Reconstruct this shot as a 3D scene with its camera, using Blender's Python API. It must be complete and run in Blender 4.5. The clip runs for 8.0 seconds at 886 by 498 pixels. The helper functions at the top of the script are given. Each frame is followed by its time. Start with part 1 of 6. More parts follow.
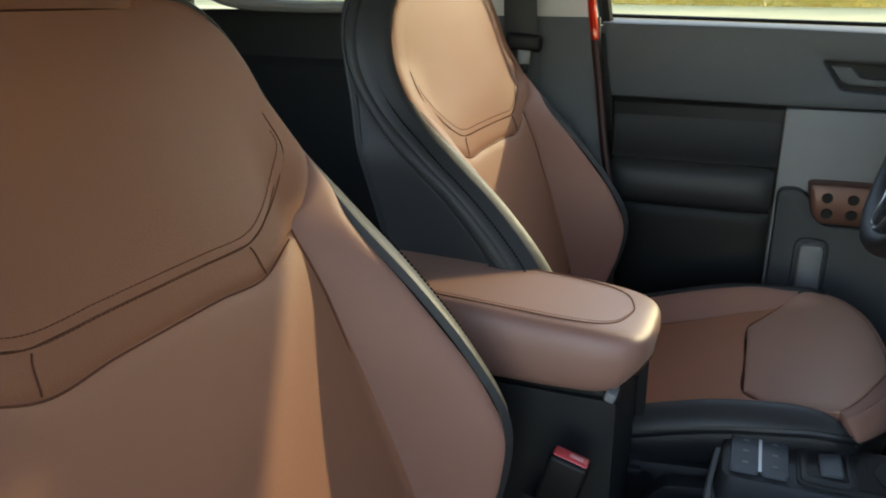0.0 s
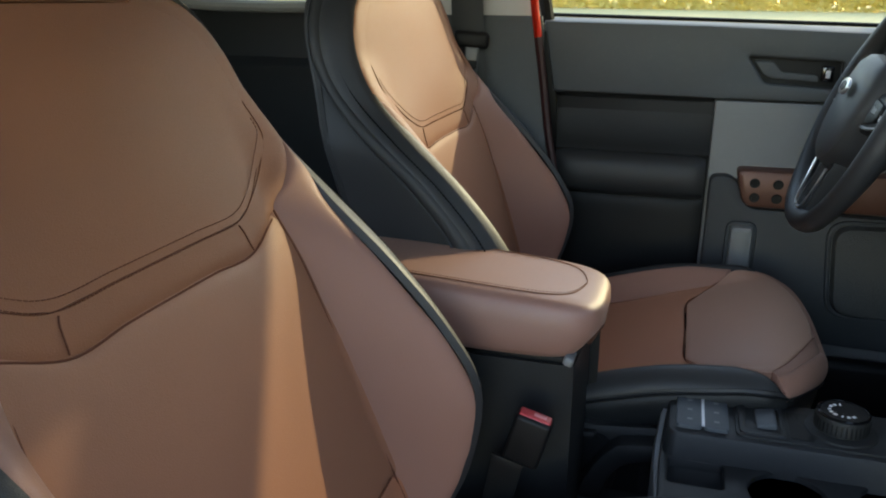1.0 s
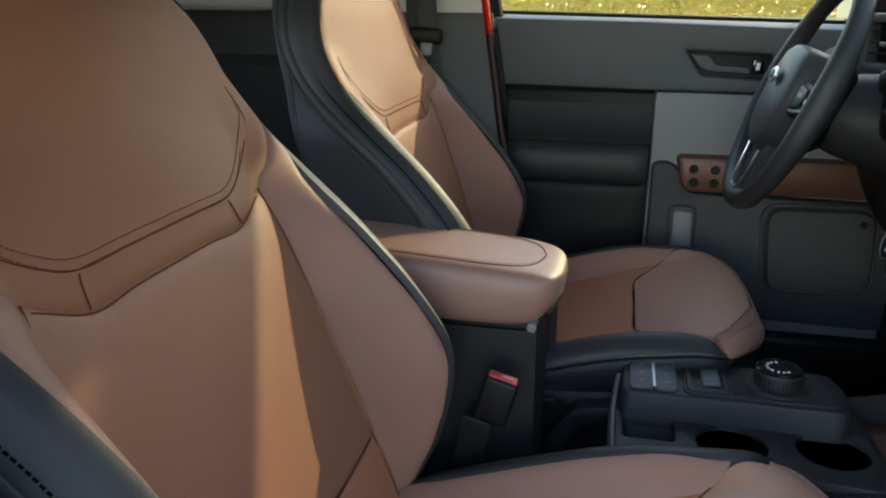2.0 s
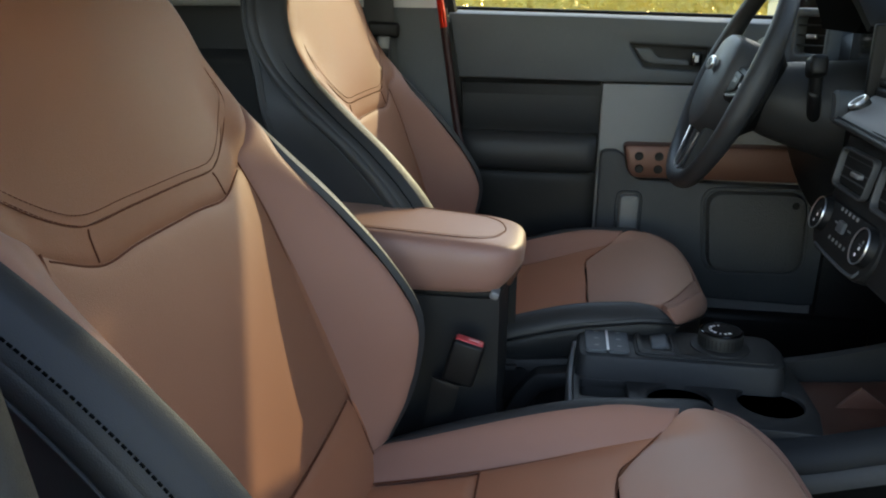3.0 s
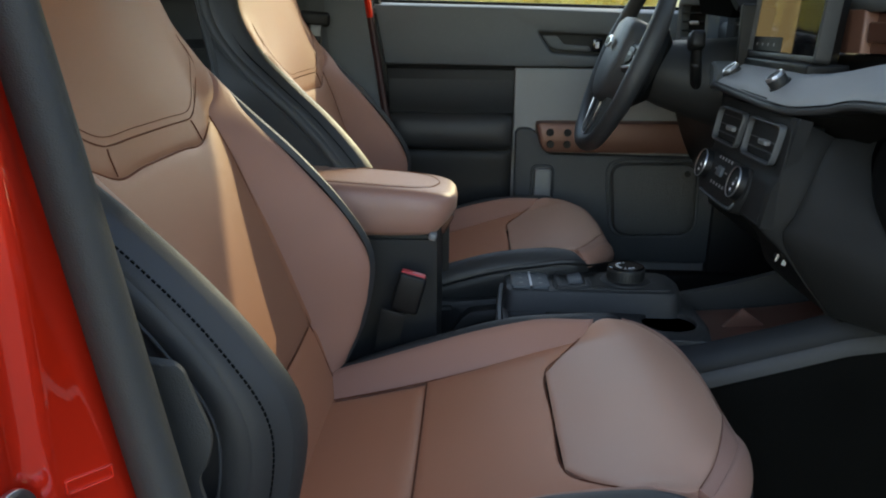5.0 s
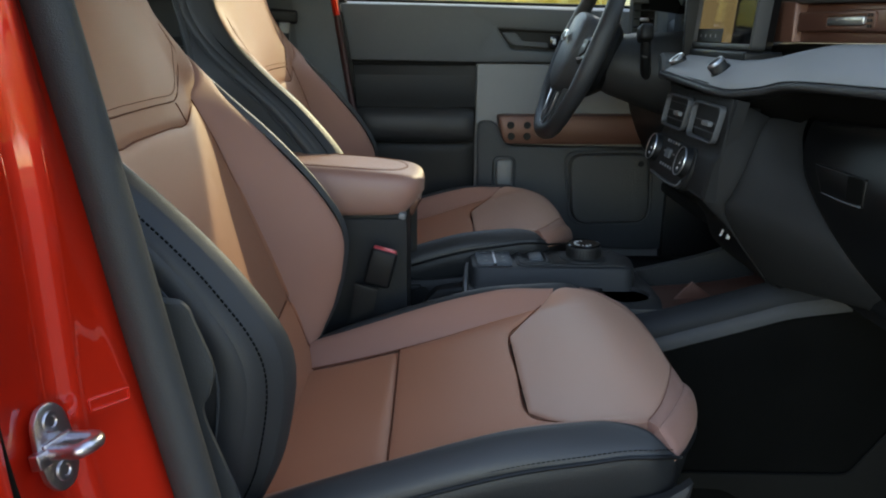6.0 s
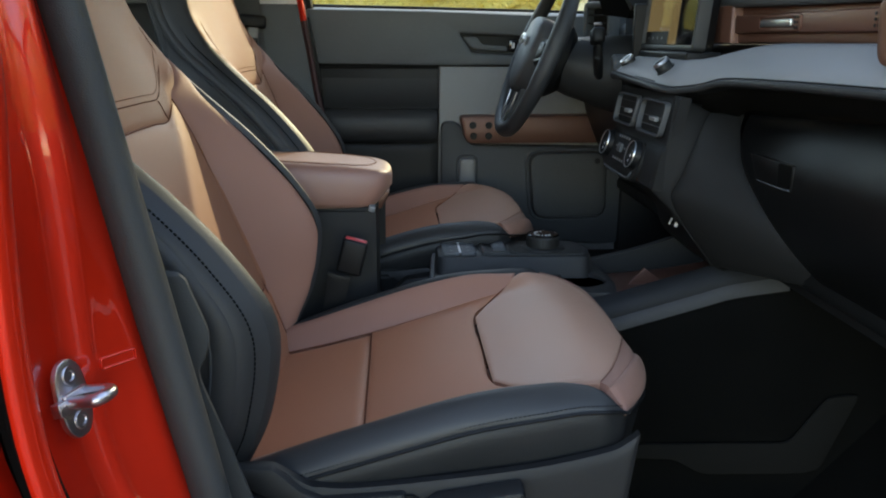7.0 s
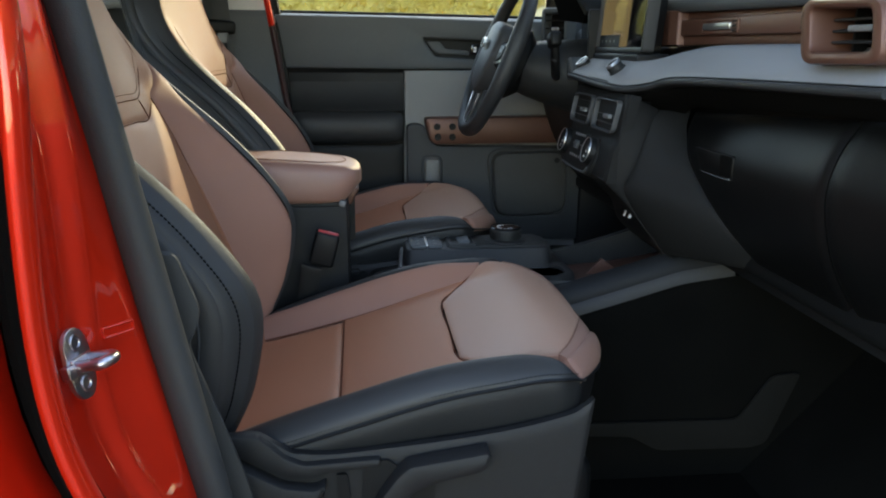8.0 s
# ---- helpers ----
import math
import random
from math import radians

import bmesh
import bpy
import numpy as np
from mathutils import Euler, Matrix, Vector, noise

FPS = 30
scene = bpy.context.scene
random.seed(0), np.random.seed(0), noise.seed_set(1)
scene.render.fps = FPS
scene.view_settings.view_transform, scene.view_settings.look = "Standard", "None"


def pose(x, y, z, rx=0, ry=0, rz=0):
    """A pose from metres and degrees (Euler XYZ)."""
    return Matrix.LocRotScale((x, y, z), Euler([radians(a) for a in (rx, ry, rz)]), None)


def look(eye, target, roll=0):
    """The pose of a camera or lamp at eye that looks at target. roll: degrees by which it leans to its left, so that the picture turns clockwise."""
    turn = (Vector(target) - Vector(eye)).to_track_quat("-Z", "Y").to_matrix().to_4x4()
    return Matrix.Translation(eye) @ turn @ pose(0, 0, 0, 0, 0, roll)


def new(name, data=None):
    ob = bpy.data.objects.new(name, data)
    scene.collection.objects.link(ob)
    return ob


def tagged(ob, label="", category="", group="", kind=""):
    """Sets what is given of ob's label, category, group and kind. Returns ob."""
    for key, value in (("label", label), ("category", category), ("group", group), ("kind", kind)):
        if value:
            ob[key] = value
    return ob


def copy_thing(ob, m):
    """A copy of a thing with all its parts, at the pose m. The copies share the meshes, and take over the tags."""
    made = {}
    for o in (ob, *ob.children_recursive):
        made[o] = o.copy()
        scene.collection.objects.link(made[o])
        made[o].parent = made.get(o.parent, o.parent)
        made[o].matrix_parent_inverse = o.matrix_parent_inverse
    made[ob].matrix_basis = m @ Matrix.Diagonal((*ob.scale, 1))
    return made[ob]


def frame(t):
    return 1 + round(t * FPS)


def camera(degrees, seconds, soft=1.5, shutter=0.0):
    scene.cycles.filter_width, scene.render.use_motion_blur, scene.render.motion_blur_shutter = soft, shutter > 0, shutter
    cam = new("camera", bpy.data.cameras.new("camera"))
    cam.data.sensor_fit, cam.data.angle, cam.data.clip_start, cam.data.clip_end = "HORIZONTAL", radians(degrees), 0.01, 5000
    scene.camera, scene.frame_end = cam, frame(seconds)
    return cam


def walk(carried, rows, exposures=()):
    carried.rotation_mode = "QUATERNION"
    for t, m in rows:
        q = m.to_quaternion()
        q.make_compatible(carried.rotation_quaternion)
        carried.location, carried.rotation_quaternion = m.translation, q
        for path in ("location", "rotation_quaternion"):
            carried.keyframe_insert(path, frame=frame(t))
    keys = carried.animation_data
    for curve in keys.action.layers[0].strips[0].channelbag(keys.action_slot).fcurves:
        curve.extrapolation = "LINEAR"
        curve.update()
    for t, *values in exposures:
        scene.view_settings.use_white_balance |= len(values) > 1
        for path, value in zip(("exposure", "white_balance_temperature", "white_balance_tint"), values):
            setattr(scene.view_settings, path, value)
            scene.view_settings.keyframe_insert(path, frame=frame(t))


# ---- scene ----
cam = camera(57.5, 8.0, soft=2.0)
EXPOSURE = 2.92
PATH = [
    (0, (0.39, -0.814, 1.356), (-0.295, 0.963, 0.747), 0.5),
    (0.5, (0.386, -0.851, 1.352), (-0.226, 0.954, 0.748), 0.5),
    (1, (0.38, -0.889, 1.349), (-0.158, 0.941, 0.749), 0.6),
    (1.5, (0.374, -0.928, 1.344), (-0.096, 0.923, 0.749), 0.6),
    (3, (0.359, -1.043, 1.315), (0.081, 0.852, 0.74), 0.8),
    (3.5, (0.353, -1.083, 1.306), (0.133, 0.822, 0.737), 0.8),
    (4, (0.347, -1.128, 1.293), (0.181, 0.785, 0.735), 0.7),
    (4.5, (0.342, -1.175, 1.279), (0.227, 0.745, 0.729), 0.7),
    (6, (0.331, -1.307, 1.239), (0.356, 0.624, 0.717), 0.6),
    (6.5, (0.327, -1.35, 1.235), (0.397, 0.582, 0.72), 0.5),
    (7, (0.324, -1.391, 1.232), (0.437, 0.541, 0.727), 0.4),
    (7.5, (0.32, -1.43, 1.229), (0.475, 0.501, 0.732), 0.4),
    (8, (0.314, -1.468, 1.224), (0.514, 0.461, 0.737), 0.3),
]
walk(cam, [(t, look(eye, target, roll)) for t, eye, target, roll in PATH], exposures=((0, EXPOSURE, 7600, 14.5), (8, EXPOSURE, 7600, 14.5)))

# world: late-summer daylight with a warm sun ahead of the car, on the driver's side
SUN_TO = Vector((0.478, 0.806, 0.383)).normalized()
world = bpy.data.worlds.new("sky")
scene.world = world
world.use_nodes = True
wn = world.node_tree.nodes
sky = wn.new("ShaderNodeTexSky")
sky.sky_type, sky.sun_disc = "NISHITA", False
sky.dust_density = 0.3
sky.sun_elevation = math.asin(SUN_TO.z)
sky.sun_rotation = math.atan2(SUN_TO.x, SUN_TO.y)
wn["Background"].inputs["Strength"].default_value = 0.15
world.node_tree.links.new(sky.outputs["Color"], wn["Background"].inputs["Color"])
sun = new("sun", bpy.data.lights.new("sun", "SUN"))
sun.data.energy, sun.data.angle, sun.data.color = 0.49, radians(0.8), (1.0, 0.93, 0.66)
sun.matrix_world = look(SUN_TO * 20, (0, 0, 0))


# ---- materials ----
def surface(name, color, rough=0.5, metal=0.0, grain=0.0, grain_scale=500.0, var=0.12, var_scale=9.0, coat=0.0, spec=0.5,
            wear=0.0, cells=False, rough_var=0.08, sheen=0.0):
    """Principled surface with a broad tone variation, a fine grain bump and uneven gloss."""
    m = bpy.data.materials.new(name)
    m.use_nodes = True
    n, l = m.node_tree.nodes, m.node_tree.links
    p = n["Principled BSDF"]
    p.inputs["Metallic"].default_value = metal
    p.inputs["Coat Weight"].default_value = coat
    p.inputs["Coat Roughness"].default_value = 0.04
    p.inputs["Specular IOR Level"].default_value = spec
    p.inputs["Sheen Weight"].default_value = sheen
    p.inputs["Sheen Roughness"].default_value = 0.5
    p.inputs["Sheen Tint"].default_value = (1.0, 0.70, 0.52, 1)
    co = n.new("ShaderNodeTexCoord")
    big = n.new("ShaderNodeTexNoise")
    big.inputs["Scale"].default_value, big.inputs["Detail"].default_value = var_scale, 5.0
    l.new(co.outputs["Object"], big.inputs["Vector"])
    ramp = n.new("ShaderNodeMix")
    ramp.data_type = "RGBA"
    lo = [max(0.0, c * (1 - var)) for c in color]
    hi = [min(1.0, c * (1 + var)) for c in color]
    ramp.inputs[6].default_value, ramp.inputs[7].default_value = (*lo, 1), (*hi, 1)
    l.new(big.outputs["Fac"], ramp.inputs[0])
    out = ramp.outputs[2]
    if wear:
        spots = n.new("ShaderNodeTexNoise")
        spots.inputs["Scale"].default_value, spots.inputs["Detail"].default_value = var_scale * 14, 8.0
        l.new(co.outputs["Object"], spots.inputs["Vector"])
        cut = n.new("ShaderNodeMapRange")
        cut.inputs[1].default_value, cut.inputs[2].default_value = 0.55, 0.75
        cut.inputs[3].default_value, cut.inputs[4].default_value = 0.0, wear
        l.new(spots.outputs["Fac"], cut.inputs[0])
        mix = n.new("ShaderNodeMix")
        mix.data_type = "RGBA"
        mix.inputs[7].default_value = (*[min(1, c * 1.8 + 0.03) for c in color], 1)
        l.new(cut.outputs[0], mix.inputs[0])
        l.new(out, mix.inputs[6])
        out = mix.outputs[2]
    l.new(out, p.inputs["Base Color"])
    rr = n.new("ShaderNodeMapRange")
    rr.inputs[3].default_value, rr.inputs[4].default_value = max(0.02, rough - rough_var), min(1, rough + rough_var)
    l.new(big.outputs["Fac"], rr.inputs[0])
    l.new(rr.outputs[0], p.inputs["Roughness"])
    if grain:
        if cells:
            fine = n.new("ShaderNodeTexVoronoi")
            fine.inputs["Scale"].default_value = grain_scale
            fo = fine.outputs["Distance"]
        else:
            fine = n.new("ShaderNodeTexNoise")
            fine.inputs["Scale"].default_value, fine.inputs["Detail"].default_value = grain_scale, 3.0
            fo = fine.outputs["Fac"]
        l.new(co.outputs["Object"], fine.inputs["Vector"])
        crease = n.new("ShaderNodeTexNoise")
        crease.inputs["Scale"].default_value, crease.inputs["Detail"].default_value = 26.0, 3.0
        l.new(co.outputs["Object"], crease.inputs["Vector"])
        add = n.new("ShaderNodeMath")
        add.operation = "MULTIPLY_ADD"
        l.new(crease.outputs["Fac"], add.inputs[0])
        add.inputs[1].default_value = 0.45
        l.new(fo, add.inputs[2])
        b = n.new("ShaderNodeBump")
        b.inputs["Strength"].default_value, b.inputs["Distance"].default_value = grain, 0.0012
        l.new(add.outputs[0], b.inputs["Height"])
        l.new(b.outputs["Normal"], p.inputs["Normal"])
    return m


def glass(name, color=(1, 1, 1)):
    """Thin tinted glass: each face lets the colour through and mirrors a few per cent."""
    m = bpy.data.materials.new(name)
    m.use_nodes = True
    n, l = m.node_tree.nodes, m.node_tree.links
    n.remove(n["Principled BSDF"])
    clear = n.new("ShaderNodeBsdfTransparent")
    clear.inputs["Color"].default_value = (*color, 1)
    gloss = n.new("ShaderNodeBsdfGlossy")
    gloss.inputs["Roughness"].default_value = 0.02
    fr = n.new("ShaderNodeFresnel")
    fr.inputs["IOR"].default_value = 1.15
    mix = n.new("ShaderNodeMixShader")
    l.new(fr.outputs[0], mix.inputs[0])
    l.new(clear.outputs[0], mix.inputs[1])
    l.new(gloss.outputs[0], mix.inputs[2])
    l.new(mix.outputs[0], n["Material Output"].inputs["Surface"])
    return m


# One leather in five tones: light and shade of each panel put into colour.
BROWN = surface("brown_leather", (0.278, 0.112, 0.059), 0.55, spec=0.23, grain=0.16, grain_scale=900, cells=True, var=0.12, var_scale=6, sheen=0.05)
PANEL_LIT = surface("brown_leather_lit_panel", (0.305, 0.132, 0.076), 0.52, spec=0.28, grain=0.16, grain_scale=900, cells=True, var=0.11, var_scale=6, sheen=0.06)
BROWN_SKYLIT = surface("brown_leather_skylit", (0.312, 0.158, 0.116), 0.52, spec=0.28, grain=0.16, grain_scale=900, cells=True, var=0.10, var_scale=7, sheen=0.10)
BROWN_LIT = surface("brown_leather_lit", (0.40, 0.158, 0.084), 0.50, spec=0.36, grain=0.16, grain_scale=900, cells=True, var=0.12, var_scale=6, sheen=0.08)
THIGH_LIT = surface("brown_leather_lit_thigh", (0.37, 0.18, 0.117), 0.46, spec=0.75, grain=0.16, grain_scale=900, cells=True, var=0.10, var_scale=7, sheen=0.24)
NAVY = surface("blue_black_leather", (0.0280, 0.0286, 0.0296), 0.48, spec=0.35, grain=0.16, grain_scale=900, cells=True, var=0.15)
THREAD = surface("dark_brown_thread", (0.135, 0.052, 0.031), 0.9, spec=0.08)
PIPING = surface("charcoal_piping", (0.042, 0.045, 0.048), 0.6, spec=0.25, grain=0.2, grain_scale=900)
BLACK_THREAD = surface("black_thread", (0.004, 0.0045, 0.005), 1.0, spec=0.0)
SLATE = surface("slate_grey_plastic", (0.080, 0.089, 0.096), 0.55, spec=0.38, grain=0.3, grain_scale=1300, wear=0.06)
GREY = surface("mid_grey_plastic", (0.180, 0.184, 0.184), 0.5, grain=0.3, grain_scale=1300, wear=0.05)
DARK = surface("charcoal_plastic", (0.0215, 0.0225, 0.0228), 0.55, spec=0.30, grain=0.3, grain_scale=1300, wear=0.05)
BLACK = surface("black_plastic", (0.0055, 0.006, 0.0065), 0.50, spec=0.25, grain=0.15, grain_scale=1300)
GLOSS = surface("gloss_black", (0.006, 0.006, 0.007), 0.12, var=0.3, rough_var=0.04)
SHELF = surface("blue_grey_soft_dash", (0.224, 0.228, 0.234), 0.55, spec=0.35, grain=0.35, grain_scale=1100, wear=0.05)
BRONZE = surface("bronze_satin_trim", (0.132, 0.060, 0.042), 0.40, metal=0.3, grain=0.12, grain_scale=1500, wear=0.08)
CHROME = surface("chrome", (0.75, 0.75, 0.77), 0.12, metal=1.0, var=0.05, rough_var=0.05)
SATIN = surface("satin_silver", (0.50, 0.51, 0.52), 0.3, metal=0.9)
ZINC = surface("plated_steel", (0.50, 0.47, 0.49), 0.30, metal=1.0, grain=0.2, grain_scale=300, var=0.12)
RED = surface("red_metallic_paint", (0.60, 0.0205, 0.0066), 0.42, metal=0.45, spec=0.10, coat=1.0, var=0.06, grain=0.02, grain_scale=200, rough_var=0.05)
COVER = surface("dark_slate_cover", (0.0118, 0.0123, 0.0130), 0.55, spec=0.3, grain=0.3, grain_scale=1300, wear=0.06)
POD = surface("slate_console_plastic", (0.0225, 0.0235, 0.0245), 0.5, spec=0.35, grain=0.3, grain_scale=1300, wear=0.08)
SKIRT_BLACK = surface("black_skirt", (0.013, 0.0138, 0.0145), 0.5, spec=0.3, grain=0.2, grain_scale=900, cells=True, var=0.15)
RUBBER = surface("grey_rubber_seal", (0.034, 0.035, 0.0345), 0.62, spec=0.36, grain=0.4, grain_scale=900)
# Serves the carpet, and recesses whose shade is put into colour.
CARPET_RECESS = surface("black_carpet_and_recess", (0.0050, 0.0050, 0.0046), 1.0, spec=0.05, grain=1.0, grain_scale=700, var=0.4)
STRIP_GREY = surface("dim_grey_strip", (0.0072, 0.0072, 0.0064), 0.9, spec=0.2, grain=0.9, grain_scale=500, var=0.3)
BUTTON_RED = surface("red_buckle_button", (0.55, 0.055, 0.06), 0.35)
WHITE = surface("white_marking", (0.8, 0.8, 0.8), 0.5)
PALE = surface("pale_pillar_trim", (0.60, 0.60, 0.59), 0.6, grain=0.3, grain_scale=900)
LINER = surface("pale_grey_headliner", (0.66, 0.65, 0.62), 0.95, grain=0.6, grain_scale=900)
WEBBING = surface("grey_webbing", (0.06, 0.065, 0.068), 0.7, grain=0.8, grain_scale=1200)
SCREEN = surface("dark_screen_glass", (0.006, 0.006, 0.007), 0.06, spec=0.2, var=0.1, rough_var=0.02)
PANE = glass("window_glass", (0.93, 0.95, 0.91))
LIT_MAP = surface("lit_map_display", (0.02, 0.02, 0.02), 0.08, spec=0.2, var=0.1, rough_var=0.02)
LIT_MAP.node_tree.nodes["Principled BSDF"].inputs["Emission Color"].default_value = (1.0, 0.78, 0.34, 1)
LIT_MAP.node_tree.nodes["Principled BSDF"].inputs["Emission Strength"].default_value = 0.016
SCREEN_PANE = glass("tinted_windscreen_glass", (0.67, 0.69, 0.67))


# ---- mesh helpers ----
ORIGIN = {}


def thing(name, at, label, category, kind="", group=""):
    ob = new(name)
    ob.location = at
    ob.empty_display_size = 0.05
    ORIGIN[ob.name] = Vector(at)
    return tagged(ob, label, category, group, kind)


def finish(me, material, sharp=35.0):
    me.materials.append(material)
    for poly in me.polygons:
        poly.use_smooth = True
    me.set_sharp_from_angle(angle=radians(sharp))


def part(name, bm, material, parent, label="", sharp=35.0):
    """Link a bmesh, given in place coordinates, as one mesh under a thing or a part."""
    me = bpy.data.meshes.new(name)
    o = ORIGIN[parent.name]
    bmesh.ops.translate(bm, vec=-o, verts=bm.verts)
    bmesh.ops.recalc_face_normals(bm, faces=bm.faces)
    bm.to_mesh(me)
    bm.free()
    finish(me, material, sharp)
    ob = new(name, me)
    ob.parent = parent
    ORIGIN[ob.name] = o
    return tagged(ob, label)


def whole(name, bm, material, label, category, kind="", sharp=35.0, group=""):
    """Link a bmesh as a top-level object of one mesh."""
    me = bpy.data.meshes.new(name)
    bmesh.ops.recalc_face_normals(bm, faces=bm.faces)
    bm.to_mesh(me)
    bm.free()
    finish(me, material, sharp)
    return tagged(new(name, me), label, category, group, kind)


def smooth_line(pts, n):
    """n points on a Catmull-Rom line through pts."""
    p = np.array(pts, float)
    p = np.vstack([2 * p[0] - p[1], p, 2 * p[-1] - p[-2]])
    u = np.linspace(0, len(pts) - 1, n)
    i = np.clip(u.astype(int), 0, len(pts) - 2)
    f = (u - i)[:, None]
    a, b, c, d = p[i], p[i + 1], p[i + 2], p[i + 3]
    return 0.5 * (2 * b + (c - a) * f + (2 * a - 5 * b + 4 * c - d) * f ** 2 + (3 * b - a - 3 * c + d) * f ** 3)


def spread(n):
    """0 to 1 in n steps, closer together near both ends."""
    u = np.linspace(0, 1, n)
    return 0.35 * u + 0.65 * (0.5 - 0.5 * np.cos(np.pi * u))


def ruled(a, b, nu=14, nv=40, lift=None):
    """Grid of points between two lines of matching points; lift maps (y, z) pairs or points to places."""
    A, B = smooth_line(a, nv), smooth_line(b, nv)
    w = spread(nv) * (nv - 1)
    i = np.clip(w.astype(int), 0, nv - 2)
    f = (w - i)[:, None]
    A, B = A[i] * (1 - f) + A[i + 1] * f, B[i] * (1 - f) + B[i + 1] * f
    u = spread(nu)[:, None, None]
    G = A[None] * (1 - u) + B[None] * u
    if lift:
        G = np.array([[lift(*q) for q in row] for row in G])
    return G


def shell(G, outward, depth=0.012, tuck=0.005, edge=0.007, puff=0.0, keep=(0, 0, 0, 0)):
    """A padded skin over a grid of places: its rim turns in by tuck over about edge metres, the middle swells by puff, and it has a thickness.
    keep: 1 for a rim (first row, last row, first column, last column) that does not turn in."""
    nu, nv = G.shape[:2]
    du, dv = np.gradient(G, axis=0), np.gradient(G, axis=1)
    N = np.cross(du, dv)
    N /= np.linalg.norm(N, axis=2, keepdims=True) + 1e-12
    if np.sum(N * np.array(outward)) < 0:
        N = -N
    su = np.concatenate([np.zeros((1, nv)), np.cumsum(np.linalg.norm(np.diff(G, axis=0), axis=2), axis=0)])
    sv = np.concatenate([np.zeros((nu, 1)), np.cumsum(np.linalg.norm(np.diff(G, axis=1), axis=2), axis=1)], axis=1)
    far = 9.0
    d = np.full((nu, nv), far)
    for k, arr in zip(keep, (su, su[-1:] - su, sv, sv[:, -1:] - sv)):
        if not k:
            d = np.minimum(d, arr)
    off = -tuck * np.exp(-(d / edge) ** 1.4)
    if puff:
        a = su / (su[-1:] + 1e-9)
        b = sv / (sv[:, -1:] + 1e-9)
        off = off + puff * (4 * a * (1 - a)) ** 0.6 * (4 * b * (1 - b)) ** 0.6
    T = G + N * off[..., None]
    Bk = G - N * depth
    bm = bmesh.new()
    vt = [[bm.verts.new(T[i, j]) for j in range(nv)] for i in range(nu)]
    vb = [[bm.verts.new(Bk[i, j]) for j in range(nv)] for i in range(nu)]
    for i in range(nu - 1):
        for j in range(nv - 1):
            bm.faces.new((vt[i][j], vt[i + 1][j], vt[i + 1][j + 1], vt[i][j + 1]))
            bm.faces.new((vb[i][j], vb[i][j + 1], vb[i + 1][j + 1], vb[i + 1][j]))
    for i in range(nu - 1):
        for j in (0, nv - 1):
            bm.faces.new((vt[i][j], vb[i][j], vb[i + 1][j], vt[i + 1][j]))
    for j in range(nv - 1):
        for i in (0, nu - 1):
            bm.faces.new((vt[i][j], vt[i][j + 1], vb[i][j + 1], vb[i][j]))
    return bm


def rbox(lo, hi, r=0.005, seg=3):
    """A box between two corners with rounded edges."""
    bm = bmesh.new()
    c, s = (Vector(lo) + Vector(hi)) / 2, Vector(hi) - Vector(lo)
    bmesh.ops.create_cube(bm, size=1.0, matrix=Matrix.Translation(c) @ Matrix.Diagonal((*s, 1)))
    if r:
        bmesh.ops.bevel(bm, geom=bm.edges, offset=min(r, 0.45 * min(s)), segments=seg, profile=0.5, affect="EDGES")
    return bm


def bar(lo, hi, r, m):
    """A rounded box, laid by the pose m."""
    bm = rbox(lo, hi, r)
    bmesh.ops.transform(bm, matrix=m, verts=bm.verts)
    return bm


def join(*bms):
    """Several bmeshes as one."""
    out = bmesh.new()
    for b in bms:
        me = bpy.data.meshes.new("tmp")
        b.to_mesh(me)
        b.free()
        out.from_mesh(me)
        bpy.data.meshes.remove(me)
    return out


def corner_round(pts, r, seg=5):
    """A closed 2D outline with its corners rounded."""
    out, n = [], len(pts)
    for i in range(n):
        a, b, c = (Vector(pts[k % n]) for k in (i - 1, i, i + 1))
        u, v = a - b, c - b
        d = min(r, 0.45 * u.length, 0.45 * v.length)
        p, q = b + u.normalized() * d, b + v.normalized() * d
        for k in range(seg + 1):
            t = k / seg
            out.append((1 - t) ** 2 * p + 2 * t * (1 - t) * b + t * t * q)
    return out


def slab(outline, depth, place, holes=(), bevel=0.003):
    """A plate from a closed 2D outline with holes; place(u, v, w) gives the point, w from 0 (face) to depth."""
    bm = bmesh.new()
    edges = []
    for loop in (outline, *holes):
        vs = [bm.verts.new((p[0], p[1], 0)) for p in loop]
        edges += [bm.edges.new((vs[i], vs[(i + 1) % len(vs)])) for i in range(len(vs))]
    bmesh.ops.triangle_fill(bm, use_beauty=True, use_dissolve=False, edges=edges)
    top = list(bm.faces)
    ext = bmesh.ops.extrude_face_region(bm, geom=top)
    for g in ext["geom"]:
        if isinstance(g, bmesh.types.BMVert):
            g.co.z = depth
    if bevel:
        bm.normal_update()
        rim = [e for e in bm.edges if all(abs(v.co.z) < 1e-7 for v in e.verts) and e.calc_face_angle(0) > 1.0]
        if rim:
            bmesh.ops.bevel(bm, geom=rim, offset=bevel, segments=2, profile=0.5, affect="EDGES")
    for v in bm.verts:
        v.co = Vector(place(*v.co))
    return bm


